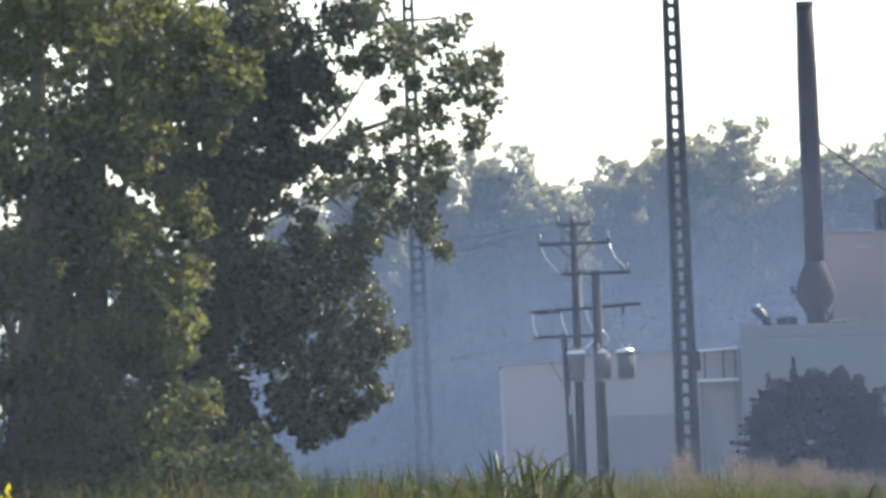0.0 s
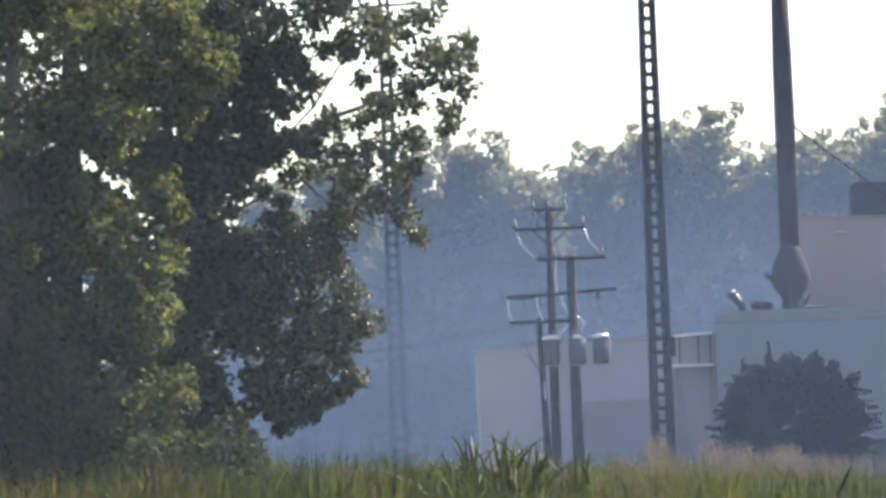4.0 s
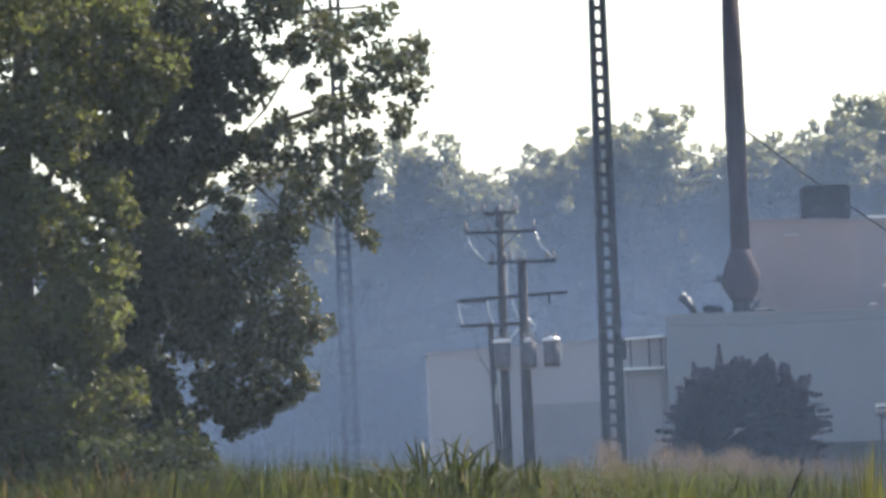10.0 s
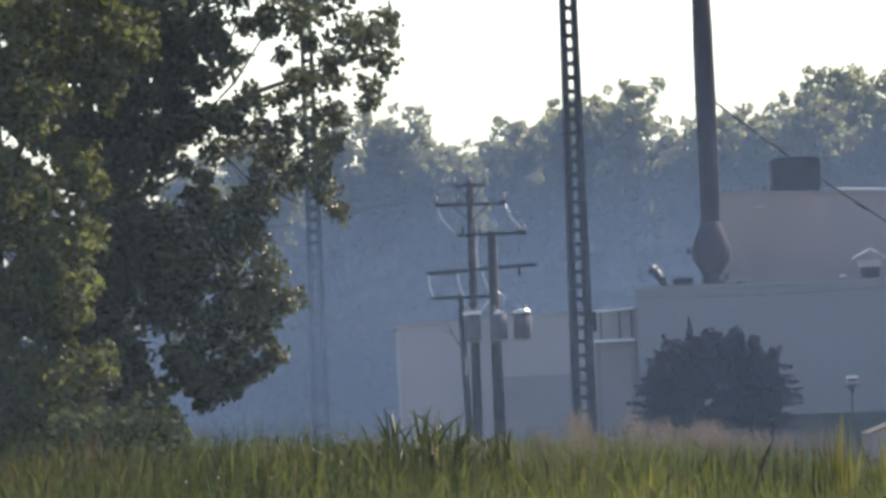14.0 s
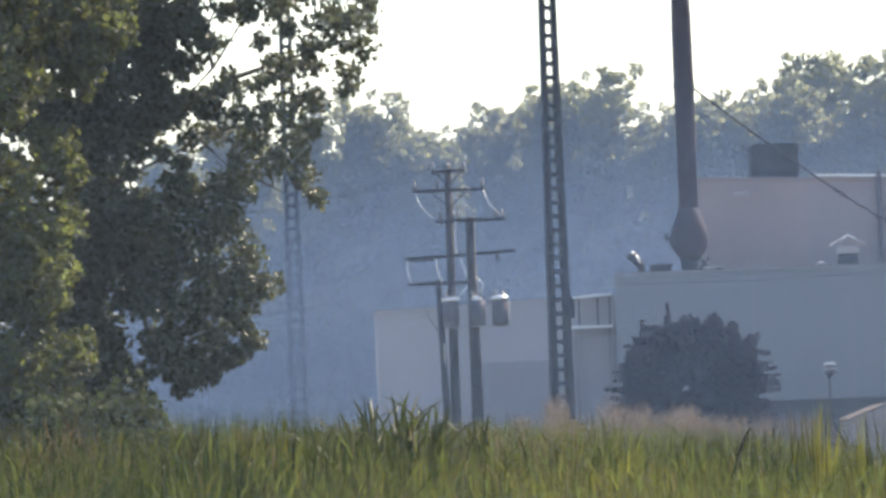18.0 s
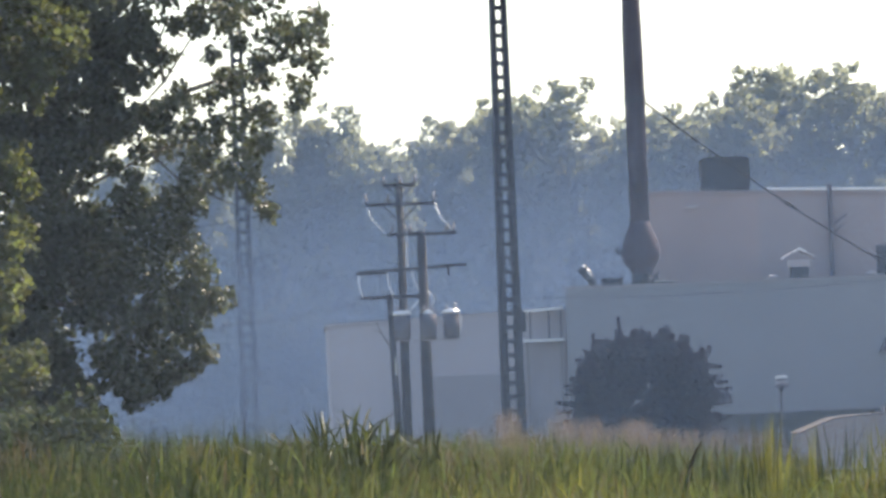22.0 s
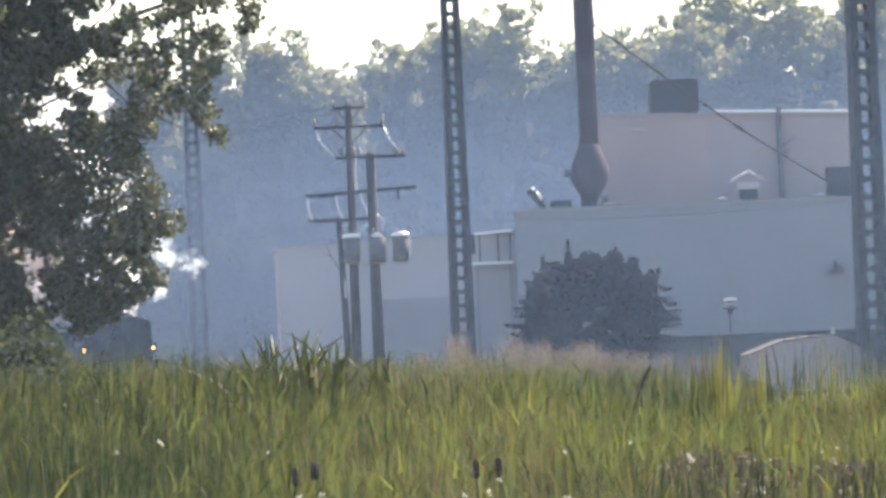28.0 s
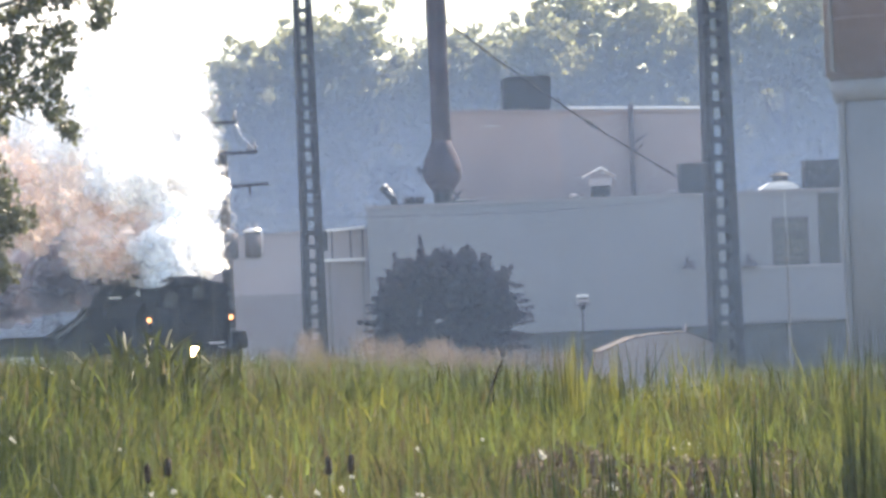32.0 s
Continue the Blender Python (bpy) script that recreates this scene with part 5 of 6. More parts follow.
def make_marsh_plants():
    for x, y, z, n, seed in ((1.1, 85, 3.02, 5, 1), (1.32, 85.5, 2.86, 4, 12), (0.66, 86, 2.9, 5, 2), (0.35, 85, 2.72, 5, 31), (-0.1, 84, 2.62, 6, 3), (1.55, 86, 2.6, 5, 32), (2.0, 87, 2.6, 4, 33), (-0.6, 86, 2.6, 5, 34)):
        broad_clump(x, y, z, 2 * n, "tall dark reed clump with broad stiff blades", seed)
    tall_clump(0.93, 90, 2.6, 7, 0.12, "reed_dark", "sparse dark reed clump", 11, 0.05, 0.2)
    tall_clump(5.8, 75, 2.74, 46, 0.08, "reed_gold", "tall bright yellow-green reed clump", 4, 0.035, 0.045)
    tall_clump(6.34, 75, 2.6, 18, 0.05, "reed_gold", "narrow tall yellow-green reed clump", 5, 0.032, 0.035)
    tall_clump(6.4, 75, 2.42, 14, 0.05, "reed_dark", "tall dark green reed clump", 52, 0.032, 0.05)
    tall_clump(6.5, 75, 2.3, 30, 0.14, "reed_gold", "low yellow-green reed clump", 51, 0.035, 0.08)
    # dark clumps that stand out of the nearer reeds
    for k, (x, z, n, spread, lean, label) in enumerate((
            (4.17, 2.74, 16, 0.025, 0.015, "tall dark reed clump standing upright"), (4.18, 2.4, 30, 0.06, 0.06, "dark reed clump at the foot of a tall one"),
            (3.62, 2.6, 10, 0.025, 0.025, "dark reed clump with splayed blades"), (3.68, 2.48, 12, 0.045, 0.1, "dark reed clump with splayed blades"),
            (3.87, 2.14, 20, 0.025, 0.03, "short dark upright reed clump"), (3.25, 2.25, 14, 0.03, 0.1, "short dark splayed reed clump before the litter"),
            (2.37, 2.22, 18, 0.05, 0.11, "short dark splayed reed clump"), (2.55, 2.34, 26, 0.035, 0.08, "dark bushy reed clump"), (2.84, 2.38, 16, 0.03, 0.05, "dark upright reed clump"),
            (4.27, 2.2, 44, 0.08, 0.1, "low dark reed tuft"), (4.36, 2.3, 44, 0.08, 0.08, "low dark reed tuft"), (4.1, 2.05, 40, 0.08, 0.1, "low dark reed tuft"), (4.46, 2.15, 44, 0.09, 0.1, "low dark reed tuft"), (3.98, 1.98, 36, 0.08, 0.1, "low dark reed tuft"))):
        tall_clump(x, 34, z, n, spread, "reed_dark", label, 60 + k, 0.024, lean)
    tall_clump(2.2, 60, 2.0, 20, 0.12, "reed_dark", "short dark reed clump", 8, 0.025, 0.12)
    tall_clump(-0.4, 52, 2.2, 14, 0.16, "reed_dark", "short dark reed clump", 9, 0.03, 0.14)
    for k, x in enumerate((2.05, 2.45, 2.75, 3.3, 3.6, 3.9, 4.3)):
        tall_clump(x, 150, 2.42, 9, 0.1, ("reed", "reed_dark")[k % 2], "low reed clump at the far side of the marsh", 140 + k, 0.05, 0.12)
    # Shiny leaf whose glint is painted with the pale straw colour.
    c = thing("glint_leaf", "single leaf among dark reeds, coloured pale for its glint", "leaf", pose(1.12, 84.0, 0))
    part("blade", blades("blade", np.array([(0.0, 0, 2.3)]), np.array([0.2]), np.array([0.035]), 0.3, M["straw"], np.random.default_rng(2), 4), None, c)
    q = random.Random(31)
    for k in range(26):
        y = q.uniform(38, 52)
        tall_clump(q.uniform(-1.5, -0.35) * y / 48, y, 2.25 * q.uniform(0.84, 1.02), 80, 0.2, "reed_dark", "low dark blue-green tuft with broad blades", 200 + k, 0.026, 0.26)
    for k in range(7):
        tall_clump(-0.6 + 0.25 * k + q.uniform(-0.08, 0.08), q.uniform(80, 90), q.uniform(2.3, 2.55), 14, 0.18, "reed_dark", "dark green broad-leaved reed clump", 240 + k, 0.05, 0.16)
    for k in range(130):
        y = q.uniform(38, 112)
        x = q.uniform(-0.07, 0.13) * y
        tall_clump(x, y, (1.85 + 0.6 * min(1.0, (y - 40) / 30)) * q.uniform(0.92, 1.07), 14, 0.18, ("reed_dark", "reed_dark", "reed_dark", "reed", "reed_gold")[q.randrange(5)], "reed clump with broad blades rising from the marsh", 300 + k, 0.006 + 0.00034 * y, 0.13)
    for x, y, z in ((0.36, 36, 2.09), (0.48, 36, 2.12), (1.39, 36, 2.09), (1.52, 36, 2.1)):
        c = thing("cattail", "dark brown cattail head on a green stalk", "cattail", pose(x, y, 0), group="cattails")
        part("stalk", Shape().tube([(0.04, 0, 0), (0, 0, z - 0.16), (0.005, 0, z + 0.05)], [0.008, 0.006, 0.002], 6), M["reed"], c)
        part("head", Shape().tube([(0, 0, z - 0.12), (0, 0, z - 0.105), (0, 0, z - 0.03), (0.002, 0, z - 0.01)], [0.008, 0.02, 0.02, 0.006], 10), M["cattail"], c, "velvety brown seed head", smooth=True)
    c = thing("dry_seed_stalk", "dark bent seed stalk leaning over the reeds", "reeds", pose(3.9, 60, 0))
    part("stalk", Shape().tube([(-0.25, 0, 0), (-0.05, 0, 1.9), (0.02, 0, 2.25), (0.12, 0, 2.44)], [0.012, 0.01, 0.008, 0.004], 6), M["straw"], c)
    part("seed_head", Shape().tube([(-0.03, 0, 2.13), (0.02, 0, 2.25), (0.07, 0, 2.36), (0.12, 0, 2.44)], [0.006, 0.016, 0.012, 0.005], 8), M["cattail"], c)
    r = np.random.default_rng(17)
    for x, y, z, q in ((-0.44, 40, 2.19, 0.022), (-0.72, 40, 2.14, 0.014), (-1.03, 40, 2.45, 0.012), (-0.83, 40, 2.47, 0.012), (0.37, 35, 1.93, 0.022), (0.5, 35.5, 1.93, 0.02), (0.95, 35, 1.83, 0.032), (1.02, 35, 1.84, 0.03), (1.9, 35, 1.82, 0.032), (3.0, 36, 1.84, 0.035), (3.2, 44, 1.86, 0.035), (1.28, 35, 1.9, 0.02), (1.42, 35, 1.92, 0.02), (1.5, 35.5, 1.97, 0.016),
                       (1.9, 36, 2.1, 0.016), (1.05, 36, 1.86, 0.021), (1.12, 36.2, 1.84, 0.021), (0.99, 36.1, 1.83, 0.021), (1.85, 36, 1.81, 0.021), (1.92, 36.3, 1.83, 0.021), (1.8, 36.1, 1.8, 0.021), (2.94, 36, 1.74, 0.021), (3.02, 36.2, 1.73, 0.021), (3.26, 36, 1.71, 0.021), (2.17, 36, 1.79, 0.02), (-1.2, 38, 1.9, 0.02), (0.2, 34, 2.2, 0.012), (2.4, 38, 2.1, 0.014)):
        c = thing("white_flower", "small white blossom on a thin stem", "flower", pose(x, y, 0), group="white flowers")
        part("stem", Shape().tube([(0.03, 0, 0), (0, 0, z)], [0.006, 0.004], 5), M["reed"], c)
        part("blossom", leaves("blossom", np.array((0, 0, z)) + r.normal(0, q * 0.35, (14, 3)), q * 0.9, M["flower"], r, 0), None, c, "white petals")
    c = thing("yellow_weed", "weed with bright yellow leaves at the marsh edge", "weed", pose(-2.9, 40, 0))
    part("stem", Shape().tube([(0, 0, 0), (0.05, 0, 1.6), (0.02, 0, 2.75)], [0.012, 0.01, 0.004], 6), M["reed"], c)
    pts = np.array((0.0, 0, 2.52)) + r.normal(0, 1, (90, 3)) * np.array((0.05, 0.05, 0.12))
    part("foliage", leaves("foliage", pts, 0.085, M["yellow"], r), None, c, "bright yellow leaves")
    # litter heap of dead stalks
    n = 16000
    x, y = r.uniform(3.3, 6.0, n), r.uniform(46, 55, n)
    lump = np.array([noise.noise((a * 1.3 - 0.52, b * 0.5, 4.4)) for a, b in zip(x, y)])
    top = (1.57 + 0.22 * lump) * np.clip(1.3 - ((x - 4.65) / 1.5) ** 4 - ((y - 50.5) / 4.5) ** 2, 0, 1) ** 0.5
    h = thing("litter_heap", "heap of reddish-brown dead stalks and seed heads", "plant litter", kind="stuff")
    part("dead_stalk", leaves("dead_stalk", np.stack([x, y, top * r.uniform(0.74, 1.03, n) + r.normal(0, 0.03, n)], 1), 0.05, M["debris"], r), None, h)
    up = np.stack([x, y, top * r.uniform(0.9, 1.0, n)], 1)[:2600]
    part("seed_stem", blades("seed_stem", up, r.uniform(0.08, 0.2, len(up)), np.full(len(up), 0.011), 0.3, M["debris"], r, 2), None, h, "upright dead stems")
    part("seed_head", leaves("seed_head", up[:200] + np.array((0, 0, 0.14)), 0.028, M["husk"], r), None, h, "pale dry seed heads")
    patches = [(3.95, 48.5, 1.52), (4.6, 47.0, 1.5), (4.95, 52, 1.72), (3.7, 49, 1.5), (5.3, 50, 1.62), (4.35, 51, 1.68), (4.8, 46.5, 1.44)]
    at = np.concatenate([np.array(c) + r.normal(0, 1, (7, 3)) * np.array((0.07, 0.07, 0.02)) for c in patches])
    part("pale_husk", leaves("pale_husk", at, 0.03, M["flower"], r), None, h, "pale husks")
    for x, y, z in ((3.5, 45, 1.95), (4.55, 45.5, 1.98), (4.75, 46, 1.75), (5.3, 46, 1.8)):
        c = thing("dark_reed_stalk", "single dark upright reed stalk before the litter", "reeds", pose(x, y, 0), group="dark reed stalks")
        part("blade", blades("blade", np.array([(0.0, 0, 0), (0.03, 0, 0), (-0.03, 0, 0)]), np.array([z, z * 0.9, z * 0.8]), np.full(3, 0.04), 0.06, M["reed_dark"], np.random.default_rng(int(x * 10)), 4), None, c)


# ---- train ----
V = (2.08, -10.34)
HEADING = -math.degrees(math.atan2(V[0], -V[1]))


def train_pose(t, back=0.0):
    """Pose of a vehicle whose front is back metres behind the engine's front; its own -y is ahead."""
    n = math.hypot(*V)
    x, y = 3.98 + V[0] * (t - 32) - V[0] / n * back, 219.8 + V[1] * (t - 32) - V[1] / n * back
    return pose(x, y, rail_z(y), 0, 0, -HEADING)


def make_engine():
    e = thing("steam_locomotive", "sooty black steam locomotive with lit lamps, working hard", "locomotive")
    arch = [(-1.1, 1.6), (1.3, 1.6), (1.32, 3.66), (1.1, 3.8), (0.5, 3.92), (-0.45, 3.92), (-0.85, 3.8), (-1.08, 3.7)]
    part("front_shroud", Shape().prism(arch, 0.0, 0.25), M["loco"], e, "flat sooty front plate")
    for sx in (-1, 1):
        part("smoke_deflector", Shape().box(sx * 1.2 + 0.07, sx * 1.2 + 0.13, 0.02, 3.2, 1.7, 3.7), M["loco"], e)
    part("smokebox_door", Shape().tube([(0, -0.02, 2.75), (0, -0.14, 2.75), (0, -0.2, 2.75)], [0.42, 0.4, 0.15], 20), M["loco"], e)
    part("feedwater_heater", Shape().tube([(-0.62, -0.05, 3.86), (-0.55, -0.05, 3.86), (0.3, -0.05, 3.86), (0.38, -0.05, 3.86)], [0.12, 0.2, 0.2, 0.12], 16), M["loco"], e)
    for sx in (-0.55, 0.75):
        part("handrail", Shape().tube([(sx, -0.08, 1.9), (sx, -0.12, 2.0), (sx, -0.12, 3.4), (sx, -0.08, 3.5)], 0.03, 6), M["loco_grey"], e)
    part("grille", Shape().box(-0.95, -0.6, -0.03, 0.0, 3.0, 3.5), M["loco_grey"], e, "dusty vent panel")
    part("number_board", Shape().box(0.1, 0.42, -0.06, 0.0, 3.3, 3.7), M["loco_grey"], e)
    part("roof_lip", Shape().prism([(-0.7, 3.9), (0.62, 3.9), (0.5, 4.0), (-0.55, 4.0)], 0.0, 2.2), M["loco"], e)
    part("boiler", Shape().tube([(0, 0.2, 2.6), (0, 8.3, 2.6)], 1.08, 28), M["loco"], e, smooth=True)
    casing = [(-1.5, 0.8), (1.4, 0.8), (1.42, 2.75), (1.2, 3.2), (0.7, 3.45), (-0.7, 3.45), (-1.3, 3.15), (-1.52, 2.75)]
    part("boiler_casing", Shape().prism(casing, 2.3, 8.0), M["loco"], e, "sooty sheet casing round the boiler")
    part("chimney", Shape().tube([(0, 1.6, 3.6), (0, 1.6, 3.95), (0, 1.6, 4.08)], [0.42, 0.4, 0.5], 20), M["loco"], e)
    part("steam_dome", Shape().tube([(0, 5.0, 3.6), (0, 5.0, 3.95), (0, 5.0, 4.1)], [0.5, 0.48, 0.2], 20), M["loco"], e, smooth=True)
    cab_roof = [(-1.5, 2.95), (1.5, 2.95), (1.5, 3.25), (1.38, 3.62), (1.0, 3.98), (0.5, 4.2), (0.0, 4.3), (-0.5, 4.2), (-1.0, 3.9), (-1.36, 3.45), (-1.5, 3.15)]
    part("cab_roof", Shape().prism(cab_roof, 7.9, 10.5), M["loco"], e)
    cab = part("cab", Shape().box(-1.48, -1.4, 8.1, 10.4, 1.5, 2.95).box(1.4, 1.48, 8.1, 10.4, 1.5, 2.95).box(-1.4, 1.4, 8.15, 8.25, 1.5, 2.95), M["loco"], e)
    # Grey panel put where light shows pale through the cab window.
    part("cab_front", Shape().box(-1.42, -0.8, 8.02, 8.1, 2.3, 3.1), M["can"], cab, "grey cab front panel standing in for a pale window")
    # White bar paints the glint on the lit cab edge.
    part("visor", Shape().box(-1.3, -0.9, 7.6, 7.9, 3.42, 3.5), M["trim"], cab, "pale bar that paints the lit edge over the cab front")
    part("running_board", Shape().box(-1.5, 1.5, 0.3, 10.4, 1.42, 1.55), M["loco"], e)
    part("buffer_beam", Shape().box(-1.55, 1.55, -0.35, 0.1, 0.85, 1.5), M["loco"], e)
    part("pilot", Shape().prism([(-1.4, 0.15), (1.4, 0.15), (1.5, 0.85), (-1.5, 0.85)], -1.0, -0.3), M["loco"], e)
    part("air_pump", Shape().tube([(1.72, 0.3, 1.5), (1.72, 0.3, 1.75), (1.72, 0.3, 2.1)], [0.26, 0.3, 0.24], 14), M["loco"], e, smooth=True)
    part("air_pump", Shape().tube([(1.6, 0.6, 0.9), (1.6, 0.6, 1.5)], [0.26, 0.26], 14), M["loco"], e, smooth=True)
    # Pale rail colour paints a small glint on the front.
    part("grab_rail", Shape().bar((0.45, -0.42, 1.72), (1.0, -0.42, 1.72), 0.07), M["wall_pale"], e, "grab rail coloured pale for its glint")
    h = part("headlight", Shape().tube([(-0.06, -0.5, 1.42), (-0.06, -0.15, 1.42)], [0.3, 0.24], 20), M["loco"], e, smooth=True)
    part("lens", Shape().tube([(-0.06, -0.6, 1.42), (-0.06, -0.56, 1.42), (-0.06, -0.5, 1.42)], [0.08, 0.15, 0.2], 20), M["head_lamp"], h, "glaring warm headlight lens")
    for sx in (-1, 1):
        k = part("marker_lamp", Shape().box(sx * 1.45 - 0.1 - 0.15, sx * 1.45 - 0.1 + 0.15, -0.1, 0.2, 2.42, 2.8), M["loco"], e)
        part("lens", Shape().tube([(sx * 1.45 - 0.1, -0.18, 2.59), (sx * 1.45 - 0.1, -0.1, 2.59)], [0.05, 0.08], 16), M["marker_lamp"], k, "glowing amber lens")
        part("bracket", Shape().box(sx * 1.38 - 0.16, sx * 1.38 - 0.04, -0.02, 0.12, 2.2, 2.44), M["loco"], k)
    wheel = Shape().tube([(-0.07, 0, 0), (0.07, 0, 0)], [0.85, 0.85], 24)
    me = wheel.mesh("driving_wheel", M["loco"])
    for y in (4.2, 6.1, 8.0):
        for sx in (-0.78, 0.78):
            part("driving_wheel", me, None, e, m=pose(sx, y, 0.85))
    small = Shape().tube([(-0.06, 0, 0), (0.06, 0, 0)], [0.45, 0.45], 20).mesh("pilot_wheel", M["loco"])
    for y in (1.0, 2.6, 9.6):
        for sx in (-0.78, 0.78):
            part("pilot_wheel", small, None, e, m=pose(sx, y, 0.45))
    part("engine_bed", Shape().box(-0.65, 0.65, 0.2, 10.2, 0.7, 1.42), M["loco"], e)
    return e


def make_tender():
    t = thing("tender", "black tender with coal heaped and sloping to the rear", "tender")
    part("tank", Shape().box(-1.4, 1.4, 0, 9.0, 0.9, 2.25), M["loco"], t)
    s = Shape()
    side = [(0.0, 2.2), (9.0, 2.2), (8.6, 2.4), (6.5, 2.6), (4.0, 2.85), (2.0, 3.15), (0.3, 3.35)]
    n = len(side)
    s.v += [(-1.35, y, z) for y, z in side] + [(1.35, y, z) for y, z in side]
    s.f += [tuple(range(n)), tuple(reversed(range(n, 2 * n)))] + [(i, n + i, n + (i + 1) % n, (i + 1) % n) for i in range(n)]
    part("coal_bunker", s, M["coal"], t, "sloping coal load")
    rnd = random.Random(12)
    lumps = Shape()
    for _ in range(90):
        y = rnd.uniform(0.3, 8.4)
        q, x, z = rnd.uniform(0.1, 0.24), rnd.uniform(-1.25, 1.25), 3.36 - 0.13 * y + rnd.uniform(-0.05, 0.06)
        lumps.tube([(x - q, y, z), (x, y + q * 0.3, z + q * 0.6), (x + q, y, z)], [q * 0.4, q * 0.9, q * 0.3], 6)
    tagged(part("coal_heap", lumps, M["coal"], t), kind="stuff")
    part("side_rib", Shape().bar((-1.42, 0.4, 3.1), (-1.5, 5.5, 2.3), 0.1), M["loco_grey"], t, "dusty grey edge strip")
    for y in (1.2, 2.8, 6.2, 7.8):
        for sx in (-0.78, 0.78):
            part("wheel", Shape().tube([(sx - 0.06, y, 0.46), (sx + 0.06, y, 0.46)], 0.46, 18), M["loco"], t)
    return t


def make_wagon():
    w = thing("flat_wagon", "low flat wagon with a pale side sill", "wagon")
    part("deck", Shape().box(-1.45, 1.45, 0, 13, 1.1, 1.4), M["loco"], w)
    part("sill", Shape().box(-1.5, -1.45, 0, 13, 1.2, 1.75).box(-1.45, 1.45, 0.0, 0.06, 1.4, 1.75), M["wall_pale"], w, "pale side sill")
    part("load_box", Shape().box(-1.3, 1.3, 6.0, 12.5, 1.4, 2.5), M["loco"], w, "dark box load")
    for y in (1.5, 3.2, 9.8, 11.5):
        for sx in (-0.78, 0.78):
            part("wheel", Shape().tube([(sx - 0.06, y, 0.46), (sx + 0.06, y, 0.46)], 0.46, 18), M["loco"], w)
    return w


# ---- steam and smoke: rigid puffs that wait in the smokebox and are blown out of the chimney ----
def puff_mesh(name, seed, mat, core=0.62, flakes=420, fine=0.15):
    """A lumpy core inside a haze of small flakes that thins out towards the edge."""
    r = np.random.default_rng(seed)
    bm = bmesh.new()
    bmesh.ops.create_icosphere(bm, subdivisions=3, radius=1.0)
    off = Vector((seed * 7.3, seed * 3.1, seed * 1.7))
    for v in bm.verts:
        d = v.co.normalized()
        v.co = d * core * (0.7 + 0.5 * noise.noise(d * 1.6 + off) + 0.34 * abs(noise.noise(d * 3.3 + off)) + 0.22 * abs(noise.noise(d * 7.0 + off)))
    balls = r.normal(0, 0.33, (9, 3))
    at = balls[r.integers(0, 9, flakes)] + r.normal(0, 0.2, (flakes, 3))
    at = at[np.linalg.norm(at, axis=1) < 1.0]
    d = r.normal(0, 1, (len(at), 3))
    d /= np.linalg.norm(d, axis=1)[:, None]
    e = np.cross(d, r.normal(0, 1, (len(at), 3)))
    e /= np.linalg.norm(e, axis=1)[:, None]
    for p, u, w, q in zip(at, d, e, r.uniform(0.5, 1.3, len(at)) * fine):
        bm.faces.new([bm.verts.new(p + (u * math.cos(k) + w * math.sin(k)) * q) for k in (0.0, 1.25, 2.5, 3.77, 5.0)])
    me = bpy.data.meshes.new(name)
    bm.to_mesh(me)
    bm.free()
    me.materials.append(mat)
    me.polygons.foreach_set("use_smooth", [True] * len(me.polygons))
    return me


def chimney_at(t):
    m = train_pose(t)
    return m @ Vector((0, 3.0, 3.1))


PUFFS = []


def make_puffs():
    r = random.Random(4)
    plan = (("steam_plume", "billowing white steam blown from the engine's chimney", "steam", "steam", 23.0, 31.95, 44, (0.95, 1.3)),
            ("steam_edge", "thin greyish edge of the steam column", "steam", "fringe", 28.3, 31.9, 14, (0.7, 1.1)),
            ("steam_wisp", "thin bluish wisps of steam curling off the plume", "steam", "wisp", 27.1, 27.85, 18, (0.45, 0.8)),
            ("steam_wisp", "thin bluish wisps of steam drifting beside the plume", "steam", "wisp", 30.25, 30.9, 26, (0.55, 1.0)),
            ("smoke_trail", "tan coal smoke drifting back over the engine", "smoke", "smoke", 24.5, 31.85, 28, (0.95, 1.3)),
            ("soot_cloud", "low grey smoke hanging behind the cab", "smoke", "soot", 25.5, 31.5, 32, (0.9, 1.3)))
    for name, label, cat, mat, s0, s1, rate, sizes in plan:
        root = thing(name, label, cat)
        shapes = [puff_mesh("puff", 3 * k + len(name), M[mat], *((0.05, 260, 0.12) if mat in ("wisp", "fringe") else (0.5, 250, 0.19))) for k in range(6)]
        n = int((s1 - s0) * rate)
        for i in range(n):
            f = (i + r.random() * 0.6) / n
            s = s0 + (s1 - s0) * (f if mat != "steam" else f ** 0.75)
            ob = new("puff", shapes[i % 6])
            ob.parent = root
            if mat in ("wisp", "fringe"):
                tagged(ob, kind="stuff")
            q = r.uniform(*sizes)
            ob.scale = (q, q, q)
            PUFFS.append((ob, mat, s, r.random() * 6.283, math.sqrt(r.random()), r.uniform(*((0.8, 1.2) if mat != "steam" else (0.5, 1.22) if s < 30.7 else (0.66, 1.22))), [r.uniform(-180, 180) for _ in range(3)]))


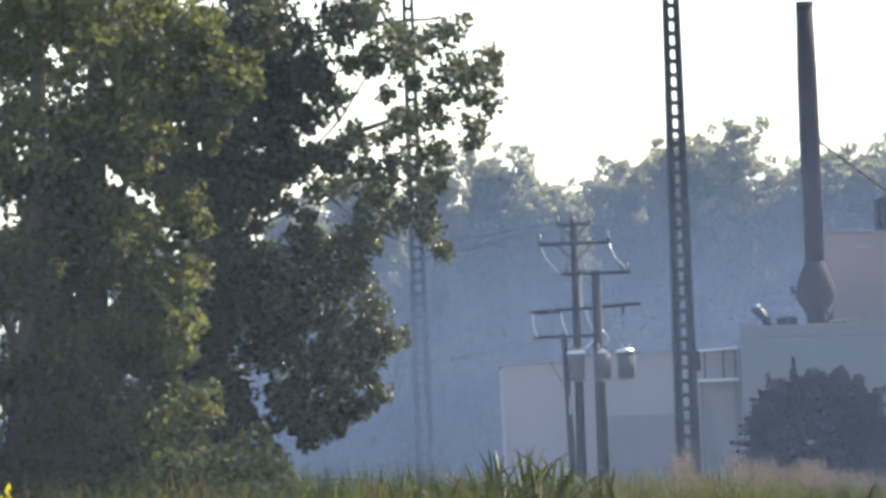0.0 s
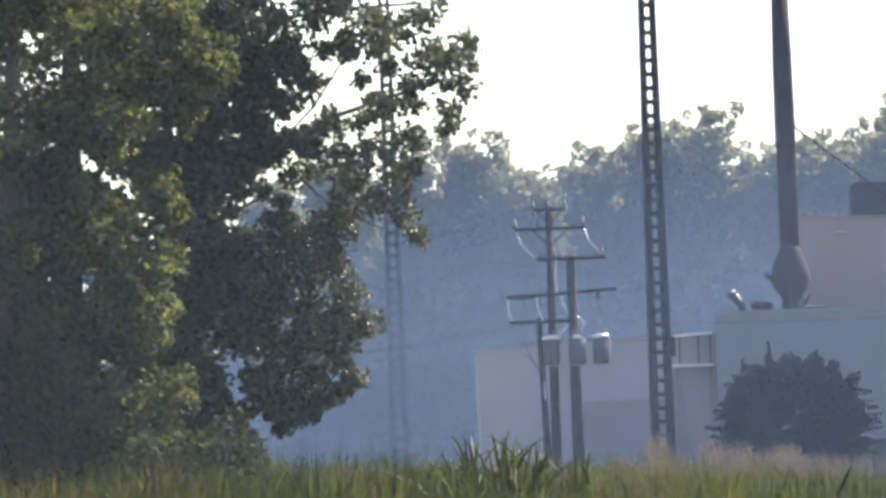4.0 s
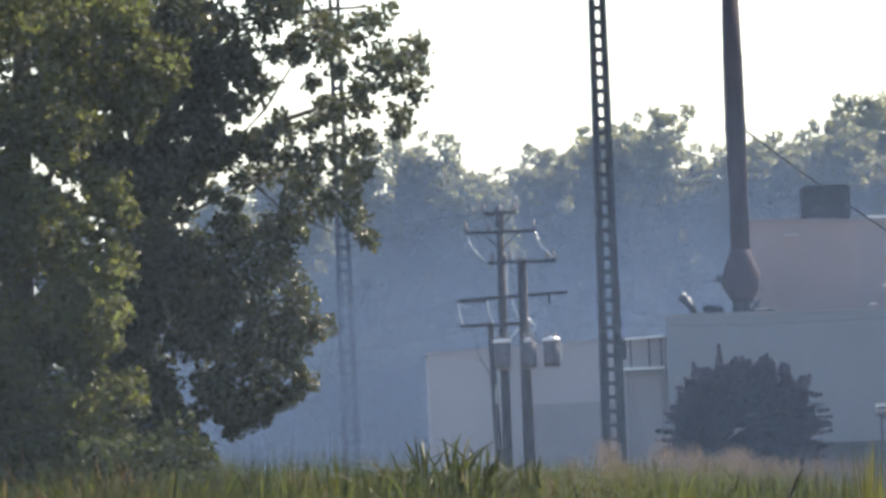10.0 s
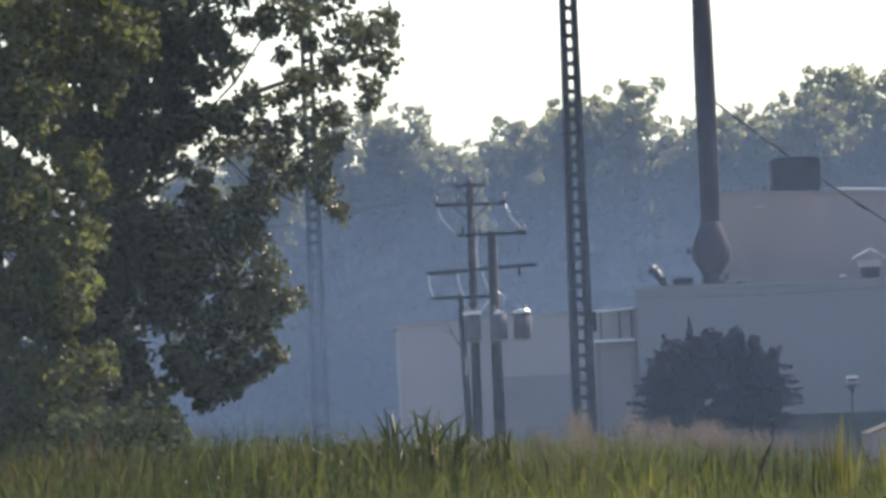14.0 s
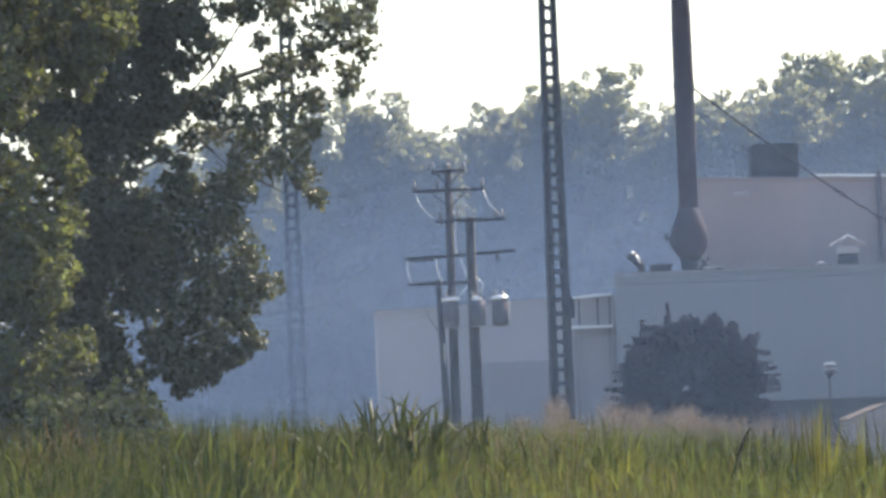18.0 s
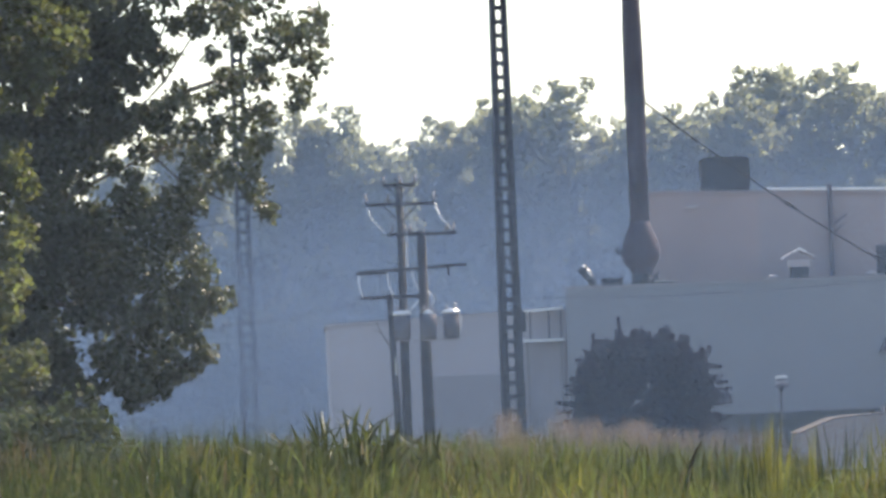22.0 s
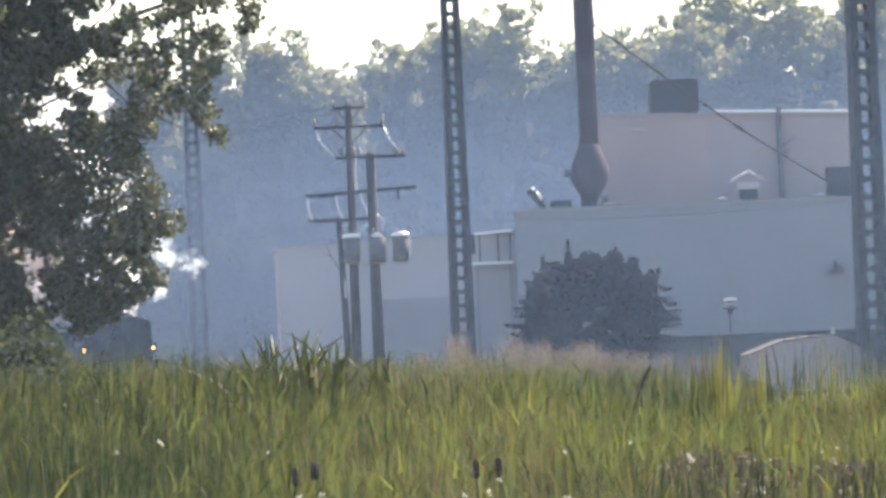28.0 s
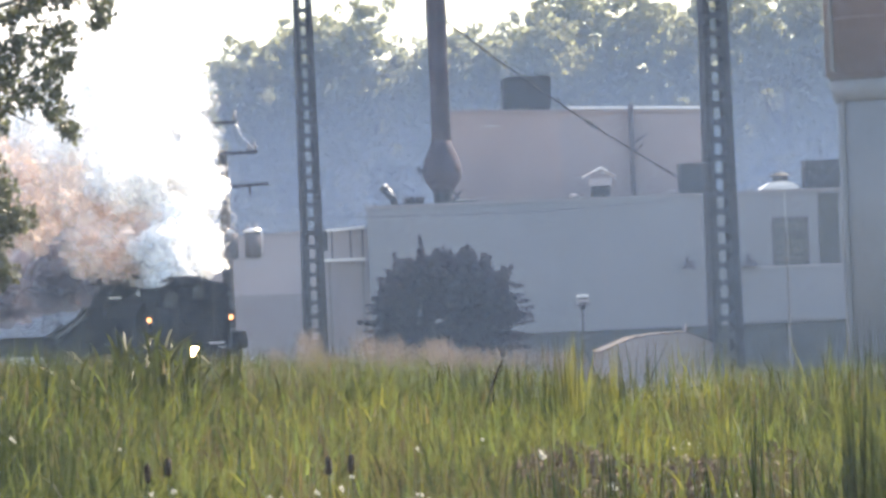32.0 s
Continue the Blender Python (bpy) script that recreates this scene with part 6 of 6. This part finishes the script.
def puff_rows(mat, s, a, rad, k, turn):
    rows = []
    hold = pose(0, 0, 0, *turn)
    times = [0.0, 8.0, 16.0, 20.0] + [20 + 0.5 * i for i in range(1, 24)]
    for t in [x for x in times if x < s - 0.25] + [s]:
        at = chimney_at(t) + Vector((0, 0, -0.45)) if t == s else train_pose(t) @ Vector((0, 5.2, 2.15))
        rows.append((t, Matrix.Translation(at) @ hold))
    p0 = chimney_at(s)
    for tau in (0.12, 0.25, 0.45, 0.7, 1.0, 1.4, 2.0, 2.8, 3.8, 5.0, 6.5, 8.5):
        if s + tau > 31.97 and rows[-1][0] >= 32:
            break
        e = lambda c: 1 - math.exp(-tau / c)
        if mat == "steam":
            wide = (0.85 + 2.1 * e(0.55) + 0.5 * tau) * (1.0 if s > 28.4 else 0.7)
            side = math.cos(a) * (0.72 if math.cos(a) > 0 else 0.3 + 0.8 * e(1.3))
            d = Vector((side * rad * wide + 0.3 * e(0.1) + 0.9 * e(1.0), math.sin(a) * rad * wide * 0.35 - 2.5 * e(0.6), 0.4 + k * (8.6 * e(0.95) + 1.3 * tau)))
        elif mat == "fringe":
            wide = 0.85 + 2.1 * e(0.55) + 0.5 * tau
            d = Vector(((0.6 + 0.3 * rad) * wide + 0.3 * e(0.1) + 0.9 * e(1.0), math.sin(a) * rad * wide * 0.3 - 2.5 * e(0.6), 0.4 + k * (8.0 * e(0.95) + 1.1 * tau)))
        elif mat == "wisp":
            spread = 0.15 + 0.8 * e(0.8)
            d = Vector((5.0 * e(0.6) * (0.75 + 0.65 * rad) * math.exp(-max(0.0, tau - 0.7) / 0.5) + spread * math.cos(a), spread * math.sin(a) - 1.5 * e(0.6), 0.4 + 4.1 * k * e(0.5) + 0.5 * tau + spread * math.sin(2 * a)))
        elif mat == "smoke":
            wide = 0.7 + 3.4 * e(1.0)
            d = Vector((math.cos(a) * rad * wide * 0.8 - 1.5 * e(0.25) - 0.25 * tau, math.sin(a) * rad * wide * 0.5 - 1.7 * e(0.6), 0.8 + k * (3.4 * e(0.7) + 0.55 * tau) + 0.9 * e(0.4) * math.sin(a)))
        else:
            wide = 0.4 + 2.7 * e(1.3)
            d = Vector((math.cos(a) * rad * wide - 0.25 * tau, math.sin(a) * rad * wide + 1.5 * e(0.8), 0.9 + k * (0.9 * e(0.4) - 0.12 * tau) + 0.5 * e(1.0) * math.sin(a)))
        swirl = 40 * e(2.0)
        rows.append((s + tau, Matrix.Translation(p0 + d) @ pose(0, 0, 0, turn[0] + swirl, turn[1], turn[2] - swirl)))
    if rows[-1][0] < 32:
        rows.append((32.0, rows[-1][1]))
    seen, out = set(), []
    for t, m in rows:
        if frame(t) not in seen:
            seen.add(frame(t))
            out.append((t, m))
    return out


# ---- birds ----
def make_bird(label, span):
    b = thing("bird", label, "bird")
    k = span / 0.4
    part("body", Shape().tube([(-0.14 * k, 0, 0), (-0.09 * k, 0, 0.005), (0, 0, 0.01), (0.08 * k, 0, 0), (0.15 * k, 0, 0)], [0.004, 0.022 * k, 0.034 * k, 0.026 * k, 0.006], 10), M["feather"], b, smooth=True)
    for sy in (-1, 1):
        s = Shape()
        s.v += [(0.06 * k, sy * 0.02 * k, 0.01), (-0.05 * k, sy * 0.02 * k, 0.01), (-0.07 * k, sy * 0.12 * k, 0.09 * k), (-0.03 * k, sy * 0.2 * k, 0.13 * k), (0.05 * k, sy * 0.11 * k, 0.08 * k)]
        s.v += [(x, y, z + 0.006 * k) for x, y, z in s.v]
        s.f += [(0, 1, 2, 3, 4), (9, 8, 7, 6, 5)] + [(i, 5 + i, 5 + (i + 1) % 5, (i + 1) % 5) for i in range(5)]
        part("wing", s, M["feather"], b)
    part("tail", Shape().box(-0.24 * k, -0.12 * k, -0.02 * k, 0.02 * k, -0.004, 0.004), M["feather"], b)
    return b


def flight(t0, p0, t1, p1):
    """Rows of a straight flight that passes p0 at t0 and p1 at t1, from the clip's start to its end."""
    p0, p1 = Vector(p0), Vector(p1)
    v = (p1 - p0) / (t1 - t0)
    rz = math.degrees(math.atan2(v.y, v.x))
    rows = []
    for t in [0.0] + [t0 - 2 + 0.25 * i for i in range(17) if 0 < t0 - 2 + 0.25 * i < 32] + [32.0]:
        p = p0 + v * (t - t0)
        p.z = max(p.z, 3.2) if abs(t - t0) > 1 else p.z
        rows.append((t, Matrix.Translation(p) @ pose(0, 0, 0, 0, 0, rz)))
    return rows


make_ground()
make_track()
make_haze()
make_low_building()
make_main_building()
make_roof_things()
make_towers()
make_poles()
make_yard()
make_woods()
make_bush()
make_poplar()
make_maple()
make_shrubs()
make_grass()
make_marsh_plants()
engine, tender, wagon = make_engine(), make_tender(), make_wagon()
make_puffs()
bird_a = make_bird("black bird flying low over the marsh", 0.42)
bird_b = make_bird("black bird flying up from the grass", 0.34)
bird_c = make_bird("black bird flying up from the grass", 0.34)
bird_d = make_bird("tiny distant bird in the sky", 0.24)


def motions():
    for ob, back in ((engine, 0.0), (tender, 10.8), (wagon, 20.4)):
        walk(ob, [(t, train_pose(t, back)) for t in (0.0, 8.0, 16.0, 24.0, 32.0)])
    for ob, mat, s, a, rad, k, turn in PUFFS:
        walk(ob, puff_rows(mat, s, a, rad, k, turn))
    walk(bird_a, flight(8.4, (2.41, 45, 3.84), 8.5, (-1.22, 45, 4.33)))
    walk(bird_b, flight(12.4, (6.24, 100, 3.01), 12.6, (7.74, 100, 3.59)))
    walk(bird_c, flight(12.4, (6.4, 100, 2.6), 12.6, (7.35, 100, 3.03)))
    walk(bird_d, flight(23.9, (8.2, 150, 9.5), 24.1, (5.3, 150, 11.9)))


motions()
